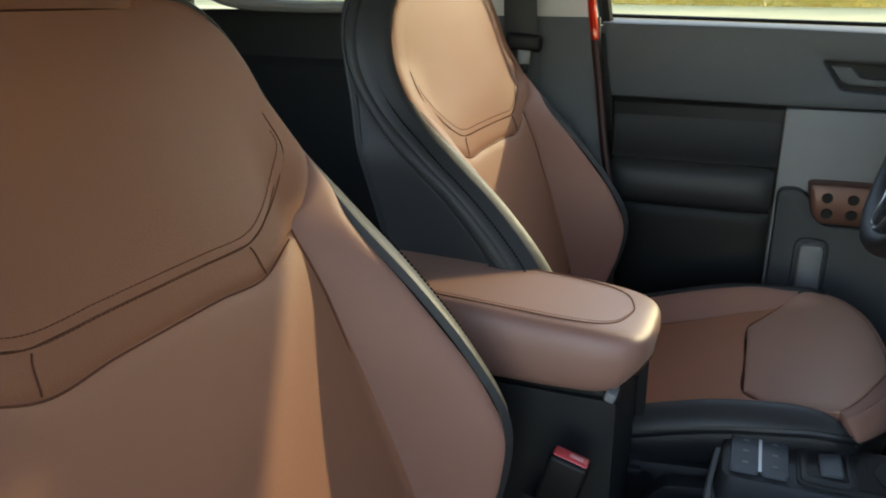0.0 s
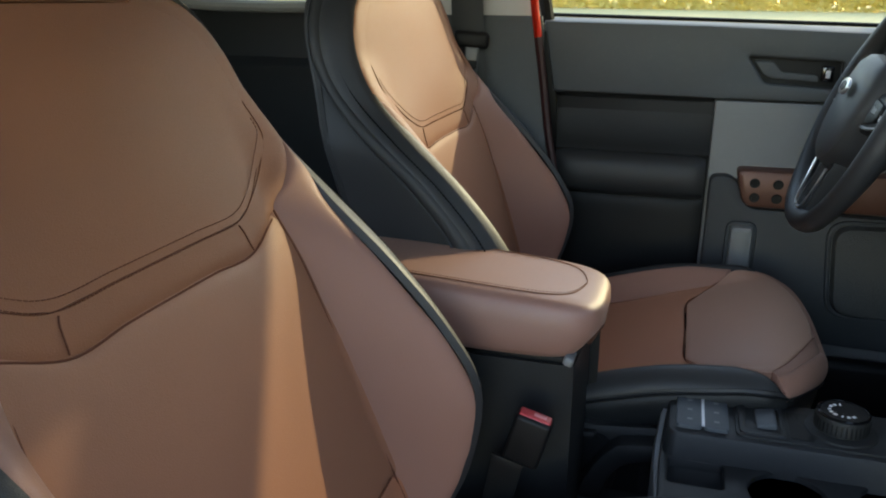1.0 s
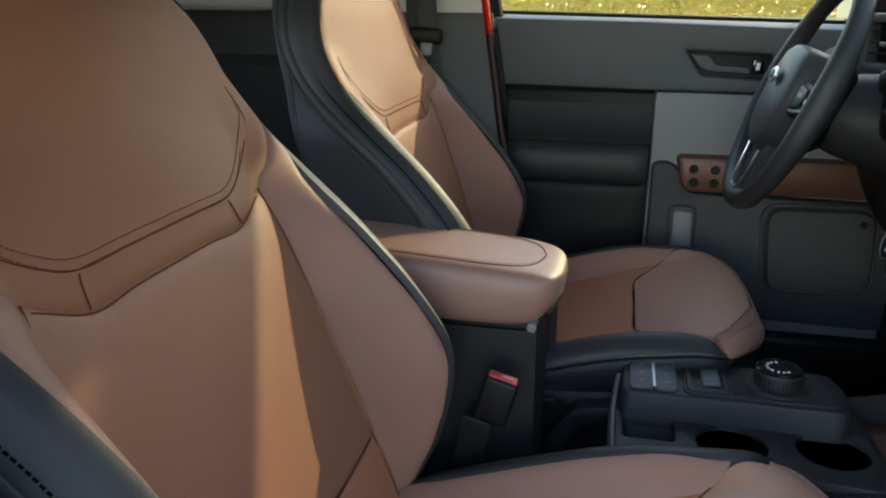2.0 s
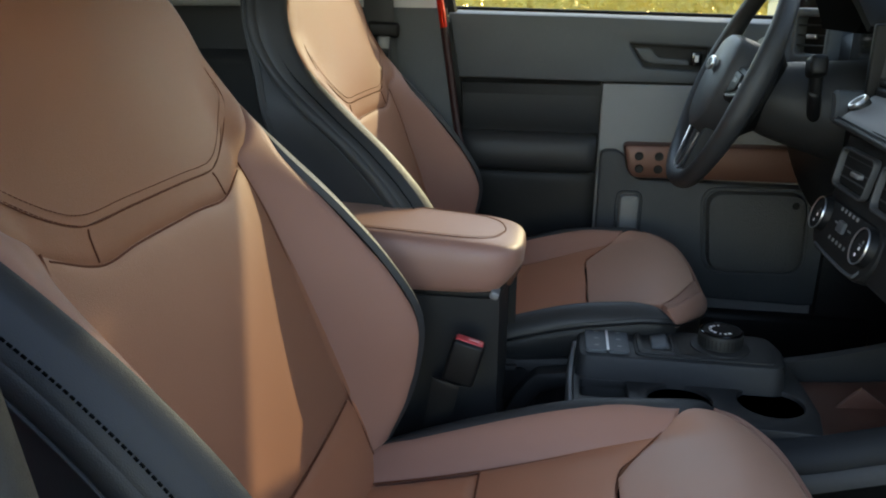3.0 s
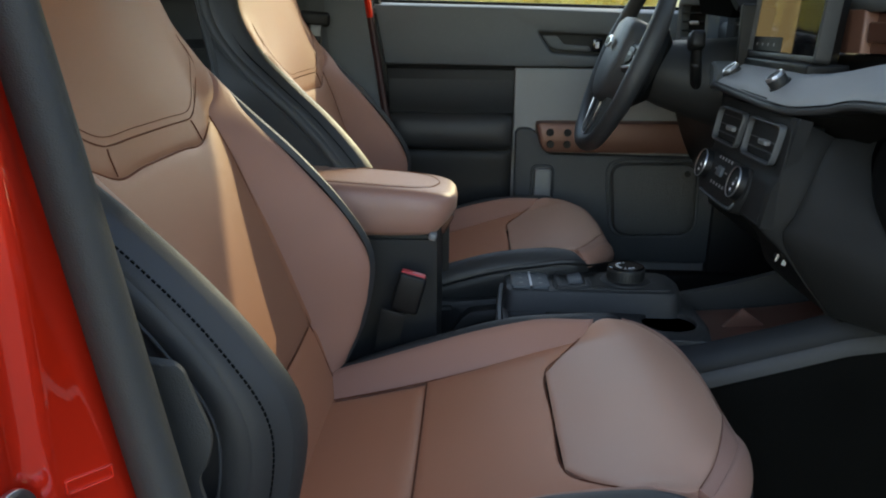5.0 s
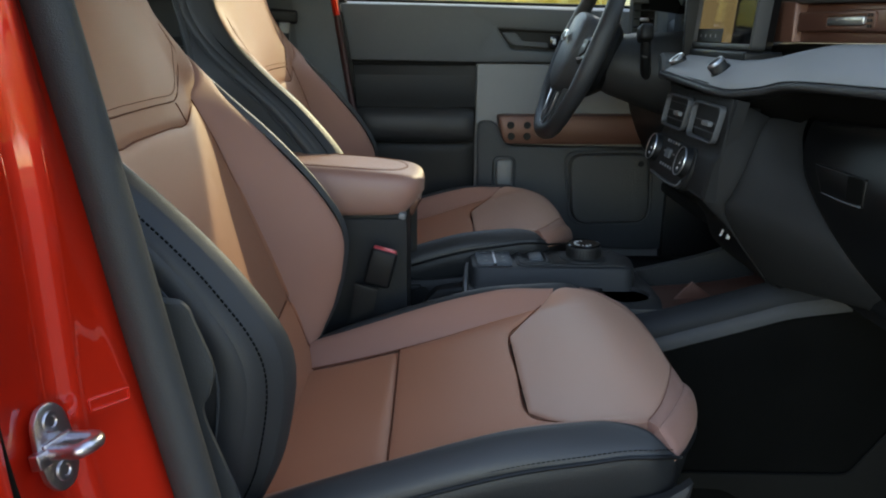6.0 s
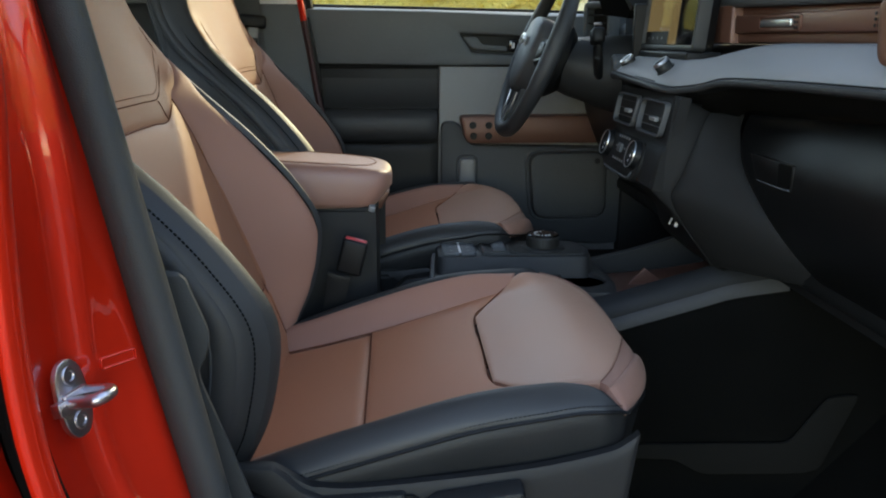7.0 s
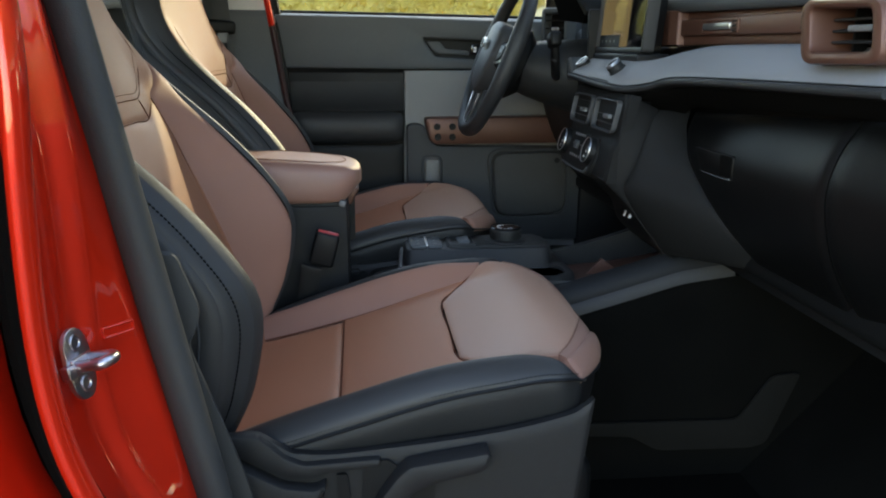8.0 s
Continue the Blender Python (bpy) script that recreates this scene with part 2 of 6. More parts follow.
def tube(pts, radius, n=10, steps=None, flat=1.0, taper=None):
    """A round (or flattened) rod along a smooth line; flat scales its second cross direction."""
    L = smooth_line(pts, steps or len(pts) * 6)
    bm = bmesh.new()
    rings = []
    side = None
    for k, p in enumerate(L):
        d = Vector(L[min(k + 1, len(L) - 1)] - L[max(k - 1, 0)]).normalized()
        if side is None:
            side = d.orthogonal().normalized()
        side = (side - d * side.dot(d)).normalized()
        up = d.cross(side)
        r = radius * (1 if taper is None else 1 + (taper - 1) * k / (len(L) - 1))
        rings.append([bm.verts.new(Vector(p) + side * r * math.cos(6.28318 * i / n) + up * r * flat * math.sin(6.28318 * i / n)) for i in range(n)])
    for a, b in zip(rings, rings[1:]):
        for i in range(n):
            bm.faces.new((a[i], a[(i + 1) % n], b[(i + 1) % n], b[i]))
    bm.faces.new(rings[0])
    bm.faces.new(rings[-1][::-1])
    return bm


def lathe(profile, m, n=32, closed=False):
    """A turned form: profile of (radius, height) about the pose m's z axis."""
    bm = bmesh.new()
    rings = [[bm.verts.new((r * math.cos(6.28318 * i / n), r * math.sin(6.28318 * i / n), h)) for i in range(n)] for r, h in profile]
    pairs = list(zip(rings, rings[1:])) + ([(rings[-1], rings[0])] if closed else [])
    for a, b in pairs:
        for i in range(n):
            bm.faces.new((a[i], a[(i + 1) % n], b[(i + 1) % n], b[i]))
    if not closed:
        bm.faces.new(rings[0][::-1])
        bm.faces.new(rings[-1])
    bmesh.ops.transform(bm, matrix=m, verts=bm.verts)
    return bm


def stitches(pts, step=0.0044, length=0.0030, r=0.00042, n=160):
    """Short threads in a row along a line of places."""
    L = smooth_line(pts, n)
    s = np.concatenate([[0], np.cumsum(np.linalg.norm(np.diff(L, axis=0), axis=1))])
    vs, fs = [], []
    for q in np.arange(step, s[-1] - step, step):
        a, b = (np.array([np.interp(q + e, s, L[:, k]) for k in range(3)]) for e in (-length / 2, length / 2))
        d = Vector(b - a).normalized()
        u = d.orthogonal().normalized()
        v = d.cross(u)
        base = len(vs)
        for c in (a, b):
            for k in range(4):
                t = k * math.pi / 2
                vs.append(Vector(c) + (u * math.cos(t) + v * math.sin(t)) * r)
        fs += [[base + k, base + (k + 1) % 4, base + 4 + (k + 1) % 4, base + 4 + k] for k in range(4)]
        fs += [[base, base + 1, base + 2, base + 3], [base + 7, base + 6, base + 5, base + 4]]
    me = bpy.data.meshes.new("tmp")
    me.from_pydata(vs, [], fs)
    bm = bmesh.new()
    bm.from_mesh(me)
    bpy.data.meshes.remove(me)
    return bm


def mirror(pts):
    return [(-p[0], *p[1:]) for p in pts]


# ---- the car's shell ----
FLOOR = 0.44


def car_shell():
    car = thing("car_body", (0, 0, FLOOR), "red pickup cabin shell with grey pillar trim and black carpet", "car body", "structure")
    part("floor", rbox((-1.2, -0.78, FLOOR - 0.05), (1.35, 0.80, FLOOR), 0.01), CARPET_RECESS, car, "black carpeted cabin floor")
    # floor of the passenger's footwell, rising to the firewall
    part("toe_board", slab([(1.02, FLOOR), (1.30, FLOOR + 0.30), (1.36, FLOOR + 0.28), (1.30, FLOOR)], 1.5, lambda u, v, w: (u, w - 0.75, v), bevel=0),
         CARPET_RECESS, car, "carpeted sloping toe board")
    part("firewall", rbox((1.34, -0.78, FLOOR), (1.38, 0.80, 1.20)), BLACK, car, "black firewall")
    part("back_wall", rbox((-1.22, -0.78, FLOOR), (-1.18, 0.80, 1.62), 0.01), DARK, car, "charcoal rear cabin wall")
    part("rear_panel", rbox((-1.26, -0.90, 0.40), (-1.221, 0.90, 1.30), 0.015), RED, car, "red rear cab panel")
    part("quarter_panel", rbox((-1.25, 0.81, 0.40), (0.085, 0.875, 1.285), 0.015), RED, car, "red body side behind the door")
    def roof_z(u, v):
        return -0.06 * v * v - 0.03 * u * u - 0.52 * max(0.0, u - 0.56)
    part("roof", slab(corner_round([(-1.2, -0.62), (0.58, -0.62), (0.64, -0.42), (0.65, 0), (0.64, 0.45), (0.58, 0.69), (-1.2, 0.68)], 0.08), 0.05,
                      lambda u, v, w: (u, v, 1.63 + w + roof_z(u, v)), bevel=0.01), LINER, car, "pale grey fabric headliner")
    part("roof_skin", slab(corner_round([(-1.25, -0.66), (0.60, -0.66), (0.67, -0.42), (0.68, 0), (0.67, 0.45), (0.60, 0.72), (-1.25, 0.72)], 0.08), 0.02,
                           lambda u, v, w: (u, v, 1.69 + w + roof_z(u, v)), bevel=0.008), RED, car, "red painted roof")
    for s in (-1, 1):
        part("a_pillar", tube([(0.54, (0.67 + 0.03 * s) * s, 1.683), (0.88, 0.76 * s, 1.533), (1.26, 0.82 * s, 1.308)], 0.075, 14), GREY, car, "grey windscreen pillar")
        part("roof_rail", tube([(-1.2, (0.67 + 0.03 * s) * s, 1.60), (-0.3, (0.67 + 0.03 * s) * s, 1.645), (0.52, (0.67 + 0.03 * s) * s, 1.62)], 0.035, 12), GREY, car, "grey roof rail trim")
        part("rear_side", rbox((-1.2, 0.80 * s - 0.02, FLOOR - 0.05), (-0.95, 0.80 * s + 0.02, 1.6), 0.01), DARK, car, "charcoal rear quarter trim")
    part("sill", rbox((-0.2, -0.90, 0.36), (1.30, -0.74, 0.47), 0.03), RED, car, "red door sill")
    part("scuff_plate", rbox((-0.1, -0.80, 0.468), (1.1, -0.66, 0.485), 0.006), DARK, car, "charcoal sill plate")
    part("cowl_side", rbox((1.0, -0.80, FLOOR), (1.36, -0.74, 1.15), 0.02), BLACK, car, "black footwell side trim")

    # passenger side centre pillar: red jamb, rubber seal and inner trim
    def lean(x, y, z):
        return (x - 0.20 * (z - 1.0), y, z)
    zs = np.linspace(0.40, 1.62, 70)

    def guide(z, x):
        return np.interp(zs, z, x)
    ridge = guide([0.40, 0.60, 0.70, 0.78, 0.85, 0.896, 0.934, 0.97, 1.0, 1.04, 1.084, 1.143, 1.216, 1.4, 1.62], [0.27, 0.25, 0.21, 0.165, 0.127, 0.105, 0.093, 0.087, 0.084, 0.083, 0.083, 0.085, 0.088, 0.07, 0.02])
    step = guide([0.40, 0.6, 0.7, 0.78, 0.825, 0.872, 0.916, 0.959, 1.03, 1.116, 1.158, 1.215, 1.257, 1.4, 1.62], [0.245, 0.222, 0.195, 0.158, 0.131, 0.107, 0.097, 0.091, 0.088, 0.0855, 0.083, 0.074, 0.067, 0.043, 0.005])
    rim = guide([0.40, 0.6, 0.75, 0.9, 0.965, 1.018, 1.1, 1.166, 1.22, 1.4, 1.62], [0.25, 0.20, 0.166, 0.131, 0.117, 0.106, 0.093, 0.081, 0.069, 0.037, -0.003])
    soft = np.array([1, 2, 3, 4, 3, 2, 1]) / 16.0

    def eased(v):
        return np.convolve(np.concatenate([[v[0]] * 3, v, [v[-1]] * 3]), soft, "valid")
    ridge, step, rim = eased(ridge) + 0.010, eased(step), eased(rim)
    rows = []
    for z, r, st, e in zip(zs, ridge, step, rim):
        flange = [(r - 0.020, -0.880), (r - 0.017, -0.905), (r - 0.012, -0.919), (r - 0.004, -0.922), (r + 0.002, -0.913), (r - 0.002, -0.900), (min(r, st) - 0.013, -0.882)]
        hollow = [(min(r, st) - 0.0215, -0.862), (st - 0.0225, -0.838), (st - 0.0215, -0.816), (st - 0.0180, -0.8035), (st - 0.0035, -0.7945)]
        face = [(st + 0.001, -0.7890), (0.5 * (st + e) + 0.001, -0.7775), (e, -0.766), (e + 0.003, -0.750)]
        line = smooth_line(flange + hollow + face, 76)
        dy = 0.10 * max(0.0, z - 1.15) ** 1.2
        rows.append([(x, y + dy, z) for x, y in line])
    jamb = part("door_jamb", shell(np.array(rows), (1, -0.5, 0), depth=0.004, tuck=0), RED, car, "glossy red painted door jamb", sharp=75)
    tag = Matrix.Translation((0.1025, -0.7792, 0.984)) @ pose(0, 0, 0, 0, -8, -45)
    plug = slab(corner_round([(-0.0150, -0.0052), (0.0150, -0.0040), (0.0150, 0.0058), (-0.0150, 0.0046)], 0.002), 0.004, lambda u, v, q: tag @ Vector((0.0016 - q, u, v)),
                [corner_round([(-0.0132, -0.0036), (0.0132, -0.0025), (0.0132, 0.0042), (-0.0132, 0.0031)], 0.0012)], bevel=0.0007)
    part("jamb_label", plug, RED, jamb, "small raised red plug strip")
    # Black strip added in the gap to paint its darkness.
    part("gap_seal", tube([(float(np.interp(z, zs, ridge)) - 0.030, -0.876 + 0.10 * max(0.0, z - 1.15) ** 1.2, z) for z in (0.50, 0.60, 0.70, 0.80, 0.90, 1.0, 1.1, 1.2, 1.3)], 0.013, 10, 50), CARPET_RECESS, car, "black strip for the shade in the door gap")
    part("door_seal", tube([lean(0.128, -0.752, z) for z in (0.55, 0.7, 0.85, 1.0, 1.15, 1.3, 1.45, 1.6)], 0.016, 14, 60, flat=1.25), RUBBER, car, "grey rubber door seal")
    part("rear_door", slab([(-0.95, 0.42)] + [(float(np.interp(z, zs, ridge)) - 0.044, z) for z in np.linspace(0.42, 1.28, 22)] + [(-0.95, 1.30)], 0.07, lambda u, v, q: (u, -0.950 + q + 0.10 * max(0.0, v - 1.15) ** 1.2, v), bevel=0.005), RED, car, "closed red rear door")
    T = ruled([lean(0.132, -0.750, z) for z in (0.5, 0.8, 1.0, 1.2, 1.4, 1.6)], [lean(0.060, -0.690, z) for z in (0.5, 0.8, 1.0, 1.2, 1.4, 1.6)], 10, 30)
    trim = part("pillar_trim", shell(T, (1, -0.2, 0), 0.01, 0.004, 0.01, puff=0.008), RUBBER, car, "dark grey lower pillar trim")
    edge = [(0.085, 1.034), (0.128, 1.032), (0.139, 1.029), (0.144, 1.016), (0.150, 1.000), (0.157, 0.977), (0.152, 0.955), (0.146, 0.939), (0.158, 0.90), (0.173, 0.856), (0.20, 0.76), (0.22, 0.60)]
    part("belt_guide_cover", shell(ruled([(x, -0.712, z) for x, z in edge], [(0.06, -0.708, z) for x, z in edge], 8, 60), (0.3, -1, 0), 0.006, 0.002, 0.004), RUBBER, trim, "dark grey plastic belt retractor cover")

    # driver side centre pillar and rear door
    part("pillar_core", rbox((-0.15, 0.762, 0.50), (0.0975, 0.80, 1.296), 0.004), BLACK, car, "black inner pillar metal")
    part("pillar_trim", shell(ruled([(0.10, 0.732, 1.312), (0.115, 0.73, 1.15), (0.145, 0.715, 0.95), (0.17, 0.70, 0.6)],
                                    [(-0.16, 0.704, 1.312), (-0.16, 0.70, 1.15), (-0.16, 0.69, 0.95), (-0.16, 0.68, 0.6)], 10, 24), (0, -1, 0), 0.02, 0.004, 0.01, puff=0.006),
         SLATE, car, "slate grey centre pillar trim")
    part("upper_pillar_trim", shell(ruled([(0.082, 0.738, 1.298), (0.070, 0.723, 1.45), (0.05, 0.69, 1.62)], [(-0.13, 0.713, 1.298), (-0.13, 0.703, 1.45), (-0.12, 0.67, 1.62)], 8, 14),
                                    (0, -1, 0), 0.02, 0.004, 0.008, puff=0.004), PALE, car, "pale grey upper pillar trim")
    part("rear_door_panel", shell(ruled([(-0.16, 0.745, 1.322), (-0.16, 0.725, 1.19), (-0.16, 0.735, 1.15), (-0.16, 0.72, 0.6)],
                                        [(-0.96, 0.745, 1.312), (-0.96, 0.725, 1.19), (-0.96, 0.735, 1.15), (-0.96, 0.72, 0.6)], 16, 40), (0, -1, 0), 0.03, 0.004, 0.01), BLACK, car,
         "black rear door panel")
    part("rear_window_sill", tube([(-0.16, 0.748, 1.326), (-0.55, 0.748, 1.322), (-0.74, 0.748, 1.336), (-0.82, 0.748, 1.40), (-0.84, 0.745, 1.55)], 0.013, 10, 40), GREY, car, "grey window sill moulding")
    part("rear_quarter", rbox((-1.2, 0.745, 1.30), (-0.83, 0.775, 1.62), 0.01), BLACK, car, "black rear quarter trim")
    part("rear_pane", rbox((-0.84, 0.765, 1.32), (-0.14, 0.770, 1.62), 0), PANE, car, "clear rear side glass")
    return car


car_shell()

# the passenger's door stands open ahead of the opening
pd = thing("passenger_door", (1.22, -0.86, 0.42), "open red car door with charcoal inner panel", "car door")
PD = Matrix.Translation((1.22, -0.86, 0)) @ pose(0, 0, 0, 0, 0, 70)
part("door_skin", bar((-1.12, -0.09, 0.42), (0, -0.05, 1.28), 0.02, PD), RED, pd, "red outer door skin")
part("inner_panel", bar((-1.10, -0.05, 0.44), (-0.02, 0.03, 1.29), 0.03, PD), DARK, pd, "charcoal inner door panel")
part("armrest", bar((-0.85, 0.02, 0.86), (-0.25, 0.09, 0.96), 0.03, PD), SLATE, pd)
part("window_frame", tube([PD @ Vector(q) for q in ((-1.10, -0.02, 1.28), (-1.12, 0.03, 1.45), (-1.10, 0.06, 1.58), (-0.70, 0.06, 1.60), (-0.35, 0.03, 1.46), (-0.04, -0.02, 1.28))], 0.016, 8, 60), BLACK, pd)

# striker on the red jamb
striker = thing("door_striker", (0.075, -0.812, 0.964), "plated steel door striker bolted to the red jamb", "door striker")
SK = Matrix.Translation((0.0790, -0.820, 0.970)) @ pose(0, 0, 0, 0, 79, -16) @ Matrix.Scale(0.69, 4)
part("plate", slab(corner_round([(-0.043, -0.009), (-0.030, -0.021), (0.0, -0.025), (0.030, -0.022), (0.045, -0.010), (0.045, 0.010), (0.030, 0.021), (0.0, 0.024), (-0.030, 0.021), (-0.043, 0.009)], 0.012), 0.006,
                   lambda u, v, w: SK @ Vector((u, v, 0.006 - w)), bevel=0.002), ZINC, striker)
for u in (-0.025, 0.026):
    part("bolt", lathe([(0.0105, 0.005), (0.0105, 0.0072), (0.0095, 0.0080), (0.0060, 0.0080), (0.0050, 0.0066), (0.001, 0.0066)], SK @ pose(u, 0.0, 0), 24), ZINC, striker)
part("loop", tube([SK @ Vector(q) for q in ((0.001, -0.013, 0.004), (0.001, -0.013, 0.032), (0.001, -0.0115, 0.041), (0.0, -0.004, 0.0465), (0.0, 0.006, 0.0465), (0.0, 0.0135, 0.041), (0.0, 0.015, 0.032), (0.0, 0.015, 0.004))], 0.0050, 12, 60),
     ZINC, striker, "bright plated striker loop")
part("loop_foot", bar((-0.009, -0.019, 0.004), (0.009, 0.019, 0.010), 0.003, SK), ZINC, striker)
part("stop", bar((-0.005, -0.032, 0), (0.011, -0.014, 0.012), 0.002, SK), ZINC, striker)


# ---- seats ----
def plane_x(z):
    return 0.374 * (1.15 - z)


Z_T = [0.70, 0.74, 0.77, 0.80, 0.86, 0.925, 0.95, 1.005, 1.05, 1.09, 1.15, 1.207, 1.26]
P_T = [0.0, 0.0, 0.006, 0.031, 0.078, 0.116, 0.122, 0.115, 0.097, 0.076, 0.040, 0.014, 0.0]
S_T = [0.21, 0.21, 0.21, 0.205, 0.20, 0.195, 0.193, 0.189, 0.187, 0.182, 0.172, 0.172, 0.172]
OUT = [(0.195, 0.70), (0.203, 0.74), (0.220, 0.77), (0.231, 0.80), (0.240, 0.86), (0.242, 0.95), (0.242, 1.02), (0.243, 1.09), (0.245, 1.15), (0.250, 1.205),
       (0.243, 1.25), (0.229, 1.29), (0.206, 1.3206), (0.172, 1.3413), (0.12, 1.3512), (0.06, 1.3548)]
OZ, OY = [p[1] for p in OUT], [p[0] for p in OUT]


def fine(xs, zs):
    q = smooth_line(list(zip(xs, zs)), 240)
    return [p[0] for p in q], [p[1] for p in q]


ZP, PP = fine(Z_T, P_T)
ZS, SS = fine(Z_T, S_T)


def back_front(y, z):
    """The front face of a seat's back at height z and y to the side of its middle."""
    a = abs(y)
    hs, p = np.interp(z, ZS, SS), np.interp(z, ZP, PP)
    hc = max(hs + 0.02, np.interp(z, OZ, OY))
    x = plane_x(z)
    k = min(1.0, max(0.0, (z - 1.08) / 0.18))
    x -= 0.014 * (a / 0.22) ** 2 * k * k * (3 - 2 * k)
    if z > 1.30:
        x -= 0.25 * (z - 1.30) ** 1.5
    t = min(1.2, max(0.0, (a - hs) / (hc - hs)))
    x += p * (0.2 * t + 0.8 * math.sin(min(t, 1.0) * math.pi / 2) ** 1.7) - (0.03 * (t - 1) if t > 1 else 0)
    x += 0.008 * (min(a, hs) / hs) ** 2 * (1 - min(1.0, max(0.0, (z - 1.03) / 0.18)) ** 1.5)
    return (x, y, z)


CUSH_X = [0.10, 0.15, 0.20, 0.283, 0.36, 0.436, 0.50, 0.555, 0.592, 0.620, 0.638, 0.648]
CUSH_Z = [0.745, 0.757, 0.768, 0.789, 0.812, 0.835, 0.853, 0.864, 0.862, 0.850, 0.818, 0.775]
RISE_X = [0.10, 0.17, 0.30, 0.42, 0.50, 0.55, 0.60, 0.66]
RISE_Z = [0.022, 0.038, 0.048, 0.045, 0.026, 0.006, -0.004, -0.01]


CX, CZ = fine(CUSH_X, CUSH_Z)
RX, RZ = fine(RISE_X, RISE_Z)


def seat_top(x, y):
    """The top of a seat's cushion."""
    a = abs(y)
    z = np.interp(x, CX, CZ)
    t = min(1.25, max(0.0, (a - 0.172) / 0.063))
    z += np.interp(x, RX, RZ) * (math.sin(min(t, 1) * math.pi / 2) ** 1.5) - (0.02 * (t - 1) if t > 1 else 0)
    z -= 0.006 * (1 - (a / 0.172) ** 2) * min(1.0, max(0.0, (0.56 - x) / 0.1)) if a < 0.172 else 0
    return (x, y, z)


def seat(yc, label, lean=0.0):
    """A bucket seat; lean sets its back more upright, in metres forward for each metre up."""
    base = (0.30, yc, FLOOR)
    ob = thing("car_seat", base, label, "car seat", group="front seats")

    def w(pts):
        return [(p[0], p[1] + yc, p[2]) for p in pts]

    def fl(y, z):
        x, y, z = back_front(y, z)
        return (x, y + yc, z)

    def tl(x, y):
        x, y, z = seat_top(x, y)
        return (x, y + yc, z)

    def fpatch(a, b, nu, nv):
        return ruled(a, b, nu, nv, fl)
    fwd = (1, 0, 0.4)
    # headrest insert, its border, the middle and lower panels, the side bolsters
    ins = [(0.116, 1.150), (0.152, 1.163), (0.190, 1.188), (0.217, 1.213), (0.216, 1.245), (0.203, 1.282), (0.182, 1.3098), (0.148, 1.3296), (0.095, 1.3404)]
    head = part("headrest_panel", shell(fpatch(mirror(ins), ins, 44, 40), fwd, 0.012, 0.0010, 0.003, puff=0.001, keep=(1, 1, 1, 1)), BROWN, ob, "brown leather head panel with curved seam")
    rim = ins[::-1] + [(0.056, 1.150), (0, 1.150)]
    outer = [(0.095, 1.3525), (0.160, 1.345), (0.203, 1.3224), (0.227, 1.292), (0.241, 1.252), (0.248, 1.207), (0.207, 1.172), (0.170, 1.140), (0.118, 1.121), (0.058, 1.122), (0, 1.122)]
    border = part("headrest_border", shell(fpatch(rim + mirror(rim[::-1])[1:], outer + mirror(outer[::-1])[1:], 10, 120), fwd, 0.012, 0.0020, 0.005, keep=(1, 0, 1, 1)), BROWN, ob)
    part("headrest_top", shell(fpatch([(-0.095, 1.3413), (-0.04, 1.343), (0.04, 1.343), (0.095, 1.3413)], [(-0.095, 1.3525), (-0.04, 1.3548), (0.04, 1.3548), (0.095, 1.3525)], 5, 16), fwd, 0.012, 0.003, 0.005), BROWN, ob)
    line = [fl(a * 0.985 if a else 0, z + 0.004) for a, z in [(0.2150, 1.228), (0.2130, 1.212), (0.186, 1.190), (0.149, 1.166), (0.113, 1.154), (0.055, 1.154), (0, 1.154)]]
    lift = [(p[0] + 0.0015, p[1], p[2]) for p in line]
    lift += [(p[0], 2 * yc - p[1], p[2]) for p in lift[::-1]][1:]
    part("stitching", stitches(lift), THREAD, head)
    lower = [(p[0] + 0.003, p[1], p[2] - 0.0085) for p in lift]
    part("stitching", stitches(lower), THREAD, border)
    for s in (-1, 1):
        part("border_seam", tube([(p[0] + 0.0006, p[1], p[2]) for p in (fl(s * 0.114, 1.147), fl(s * 0.1165, 1.142), fl(s * 0.118, 1.135), fl(s * 0.119, 1.128), fl(s * 0.120, 1.123))], 0.0007, 6), THREAD, border)
    mid_top = [(-0.184, 1.152), (-0.12, 1.123), (-0.06, 1.124), (0, 1.124), (0.06, 1.124), (0.12, 1.123), (0.184, 1.152)]
    mid_low = [(-0.208, 0.855), (-0.14, 0.848), (-0.06, 0.845), (0, 0.845), (0.06, 0.845), (0.14, 0.848), (0.208, 0.855)]
    # Back and lumbar browns are lightened to stand in for light on them.
    part("back_panel", shell(fpatch(mid_low, mid_top, 30, 40), fwd, 0.012, 0.003, 0.005, puff=0.006), PANEL_LIT, ob)
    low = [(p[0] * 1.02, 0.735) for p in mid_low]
    part("lumbar_panel", shell(fpatch(low, [(p[0], p[1] - 0.001) for p in mid_low], 14, 34), fwd, 0.012, 0.003, 0.005, puff=0.004), BROWN_LIT, ob)
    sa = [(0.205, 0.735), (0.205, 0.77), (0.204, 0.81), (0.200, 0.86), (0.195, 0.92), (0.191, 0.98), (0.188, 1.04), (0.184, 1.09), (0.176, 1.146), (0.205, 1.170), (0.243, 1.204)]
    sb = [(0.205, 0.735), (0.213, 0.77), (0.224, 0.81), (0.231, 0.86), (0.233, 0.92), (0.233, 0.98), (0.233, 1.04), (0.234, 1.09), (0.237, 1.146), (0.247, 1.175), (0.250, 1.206)]
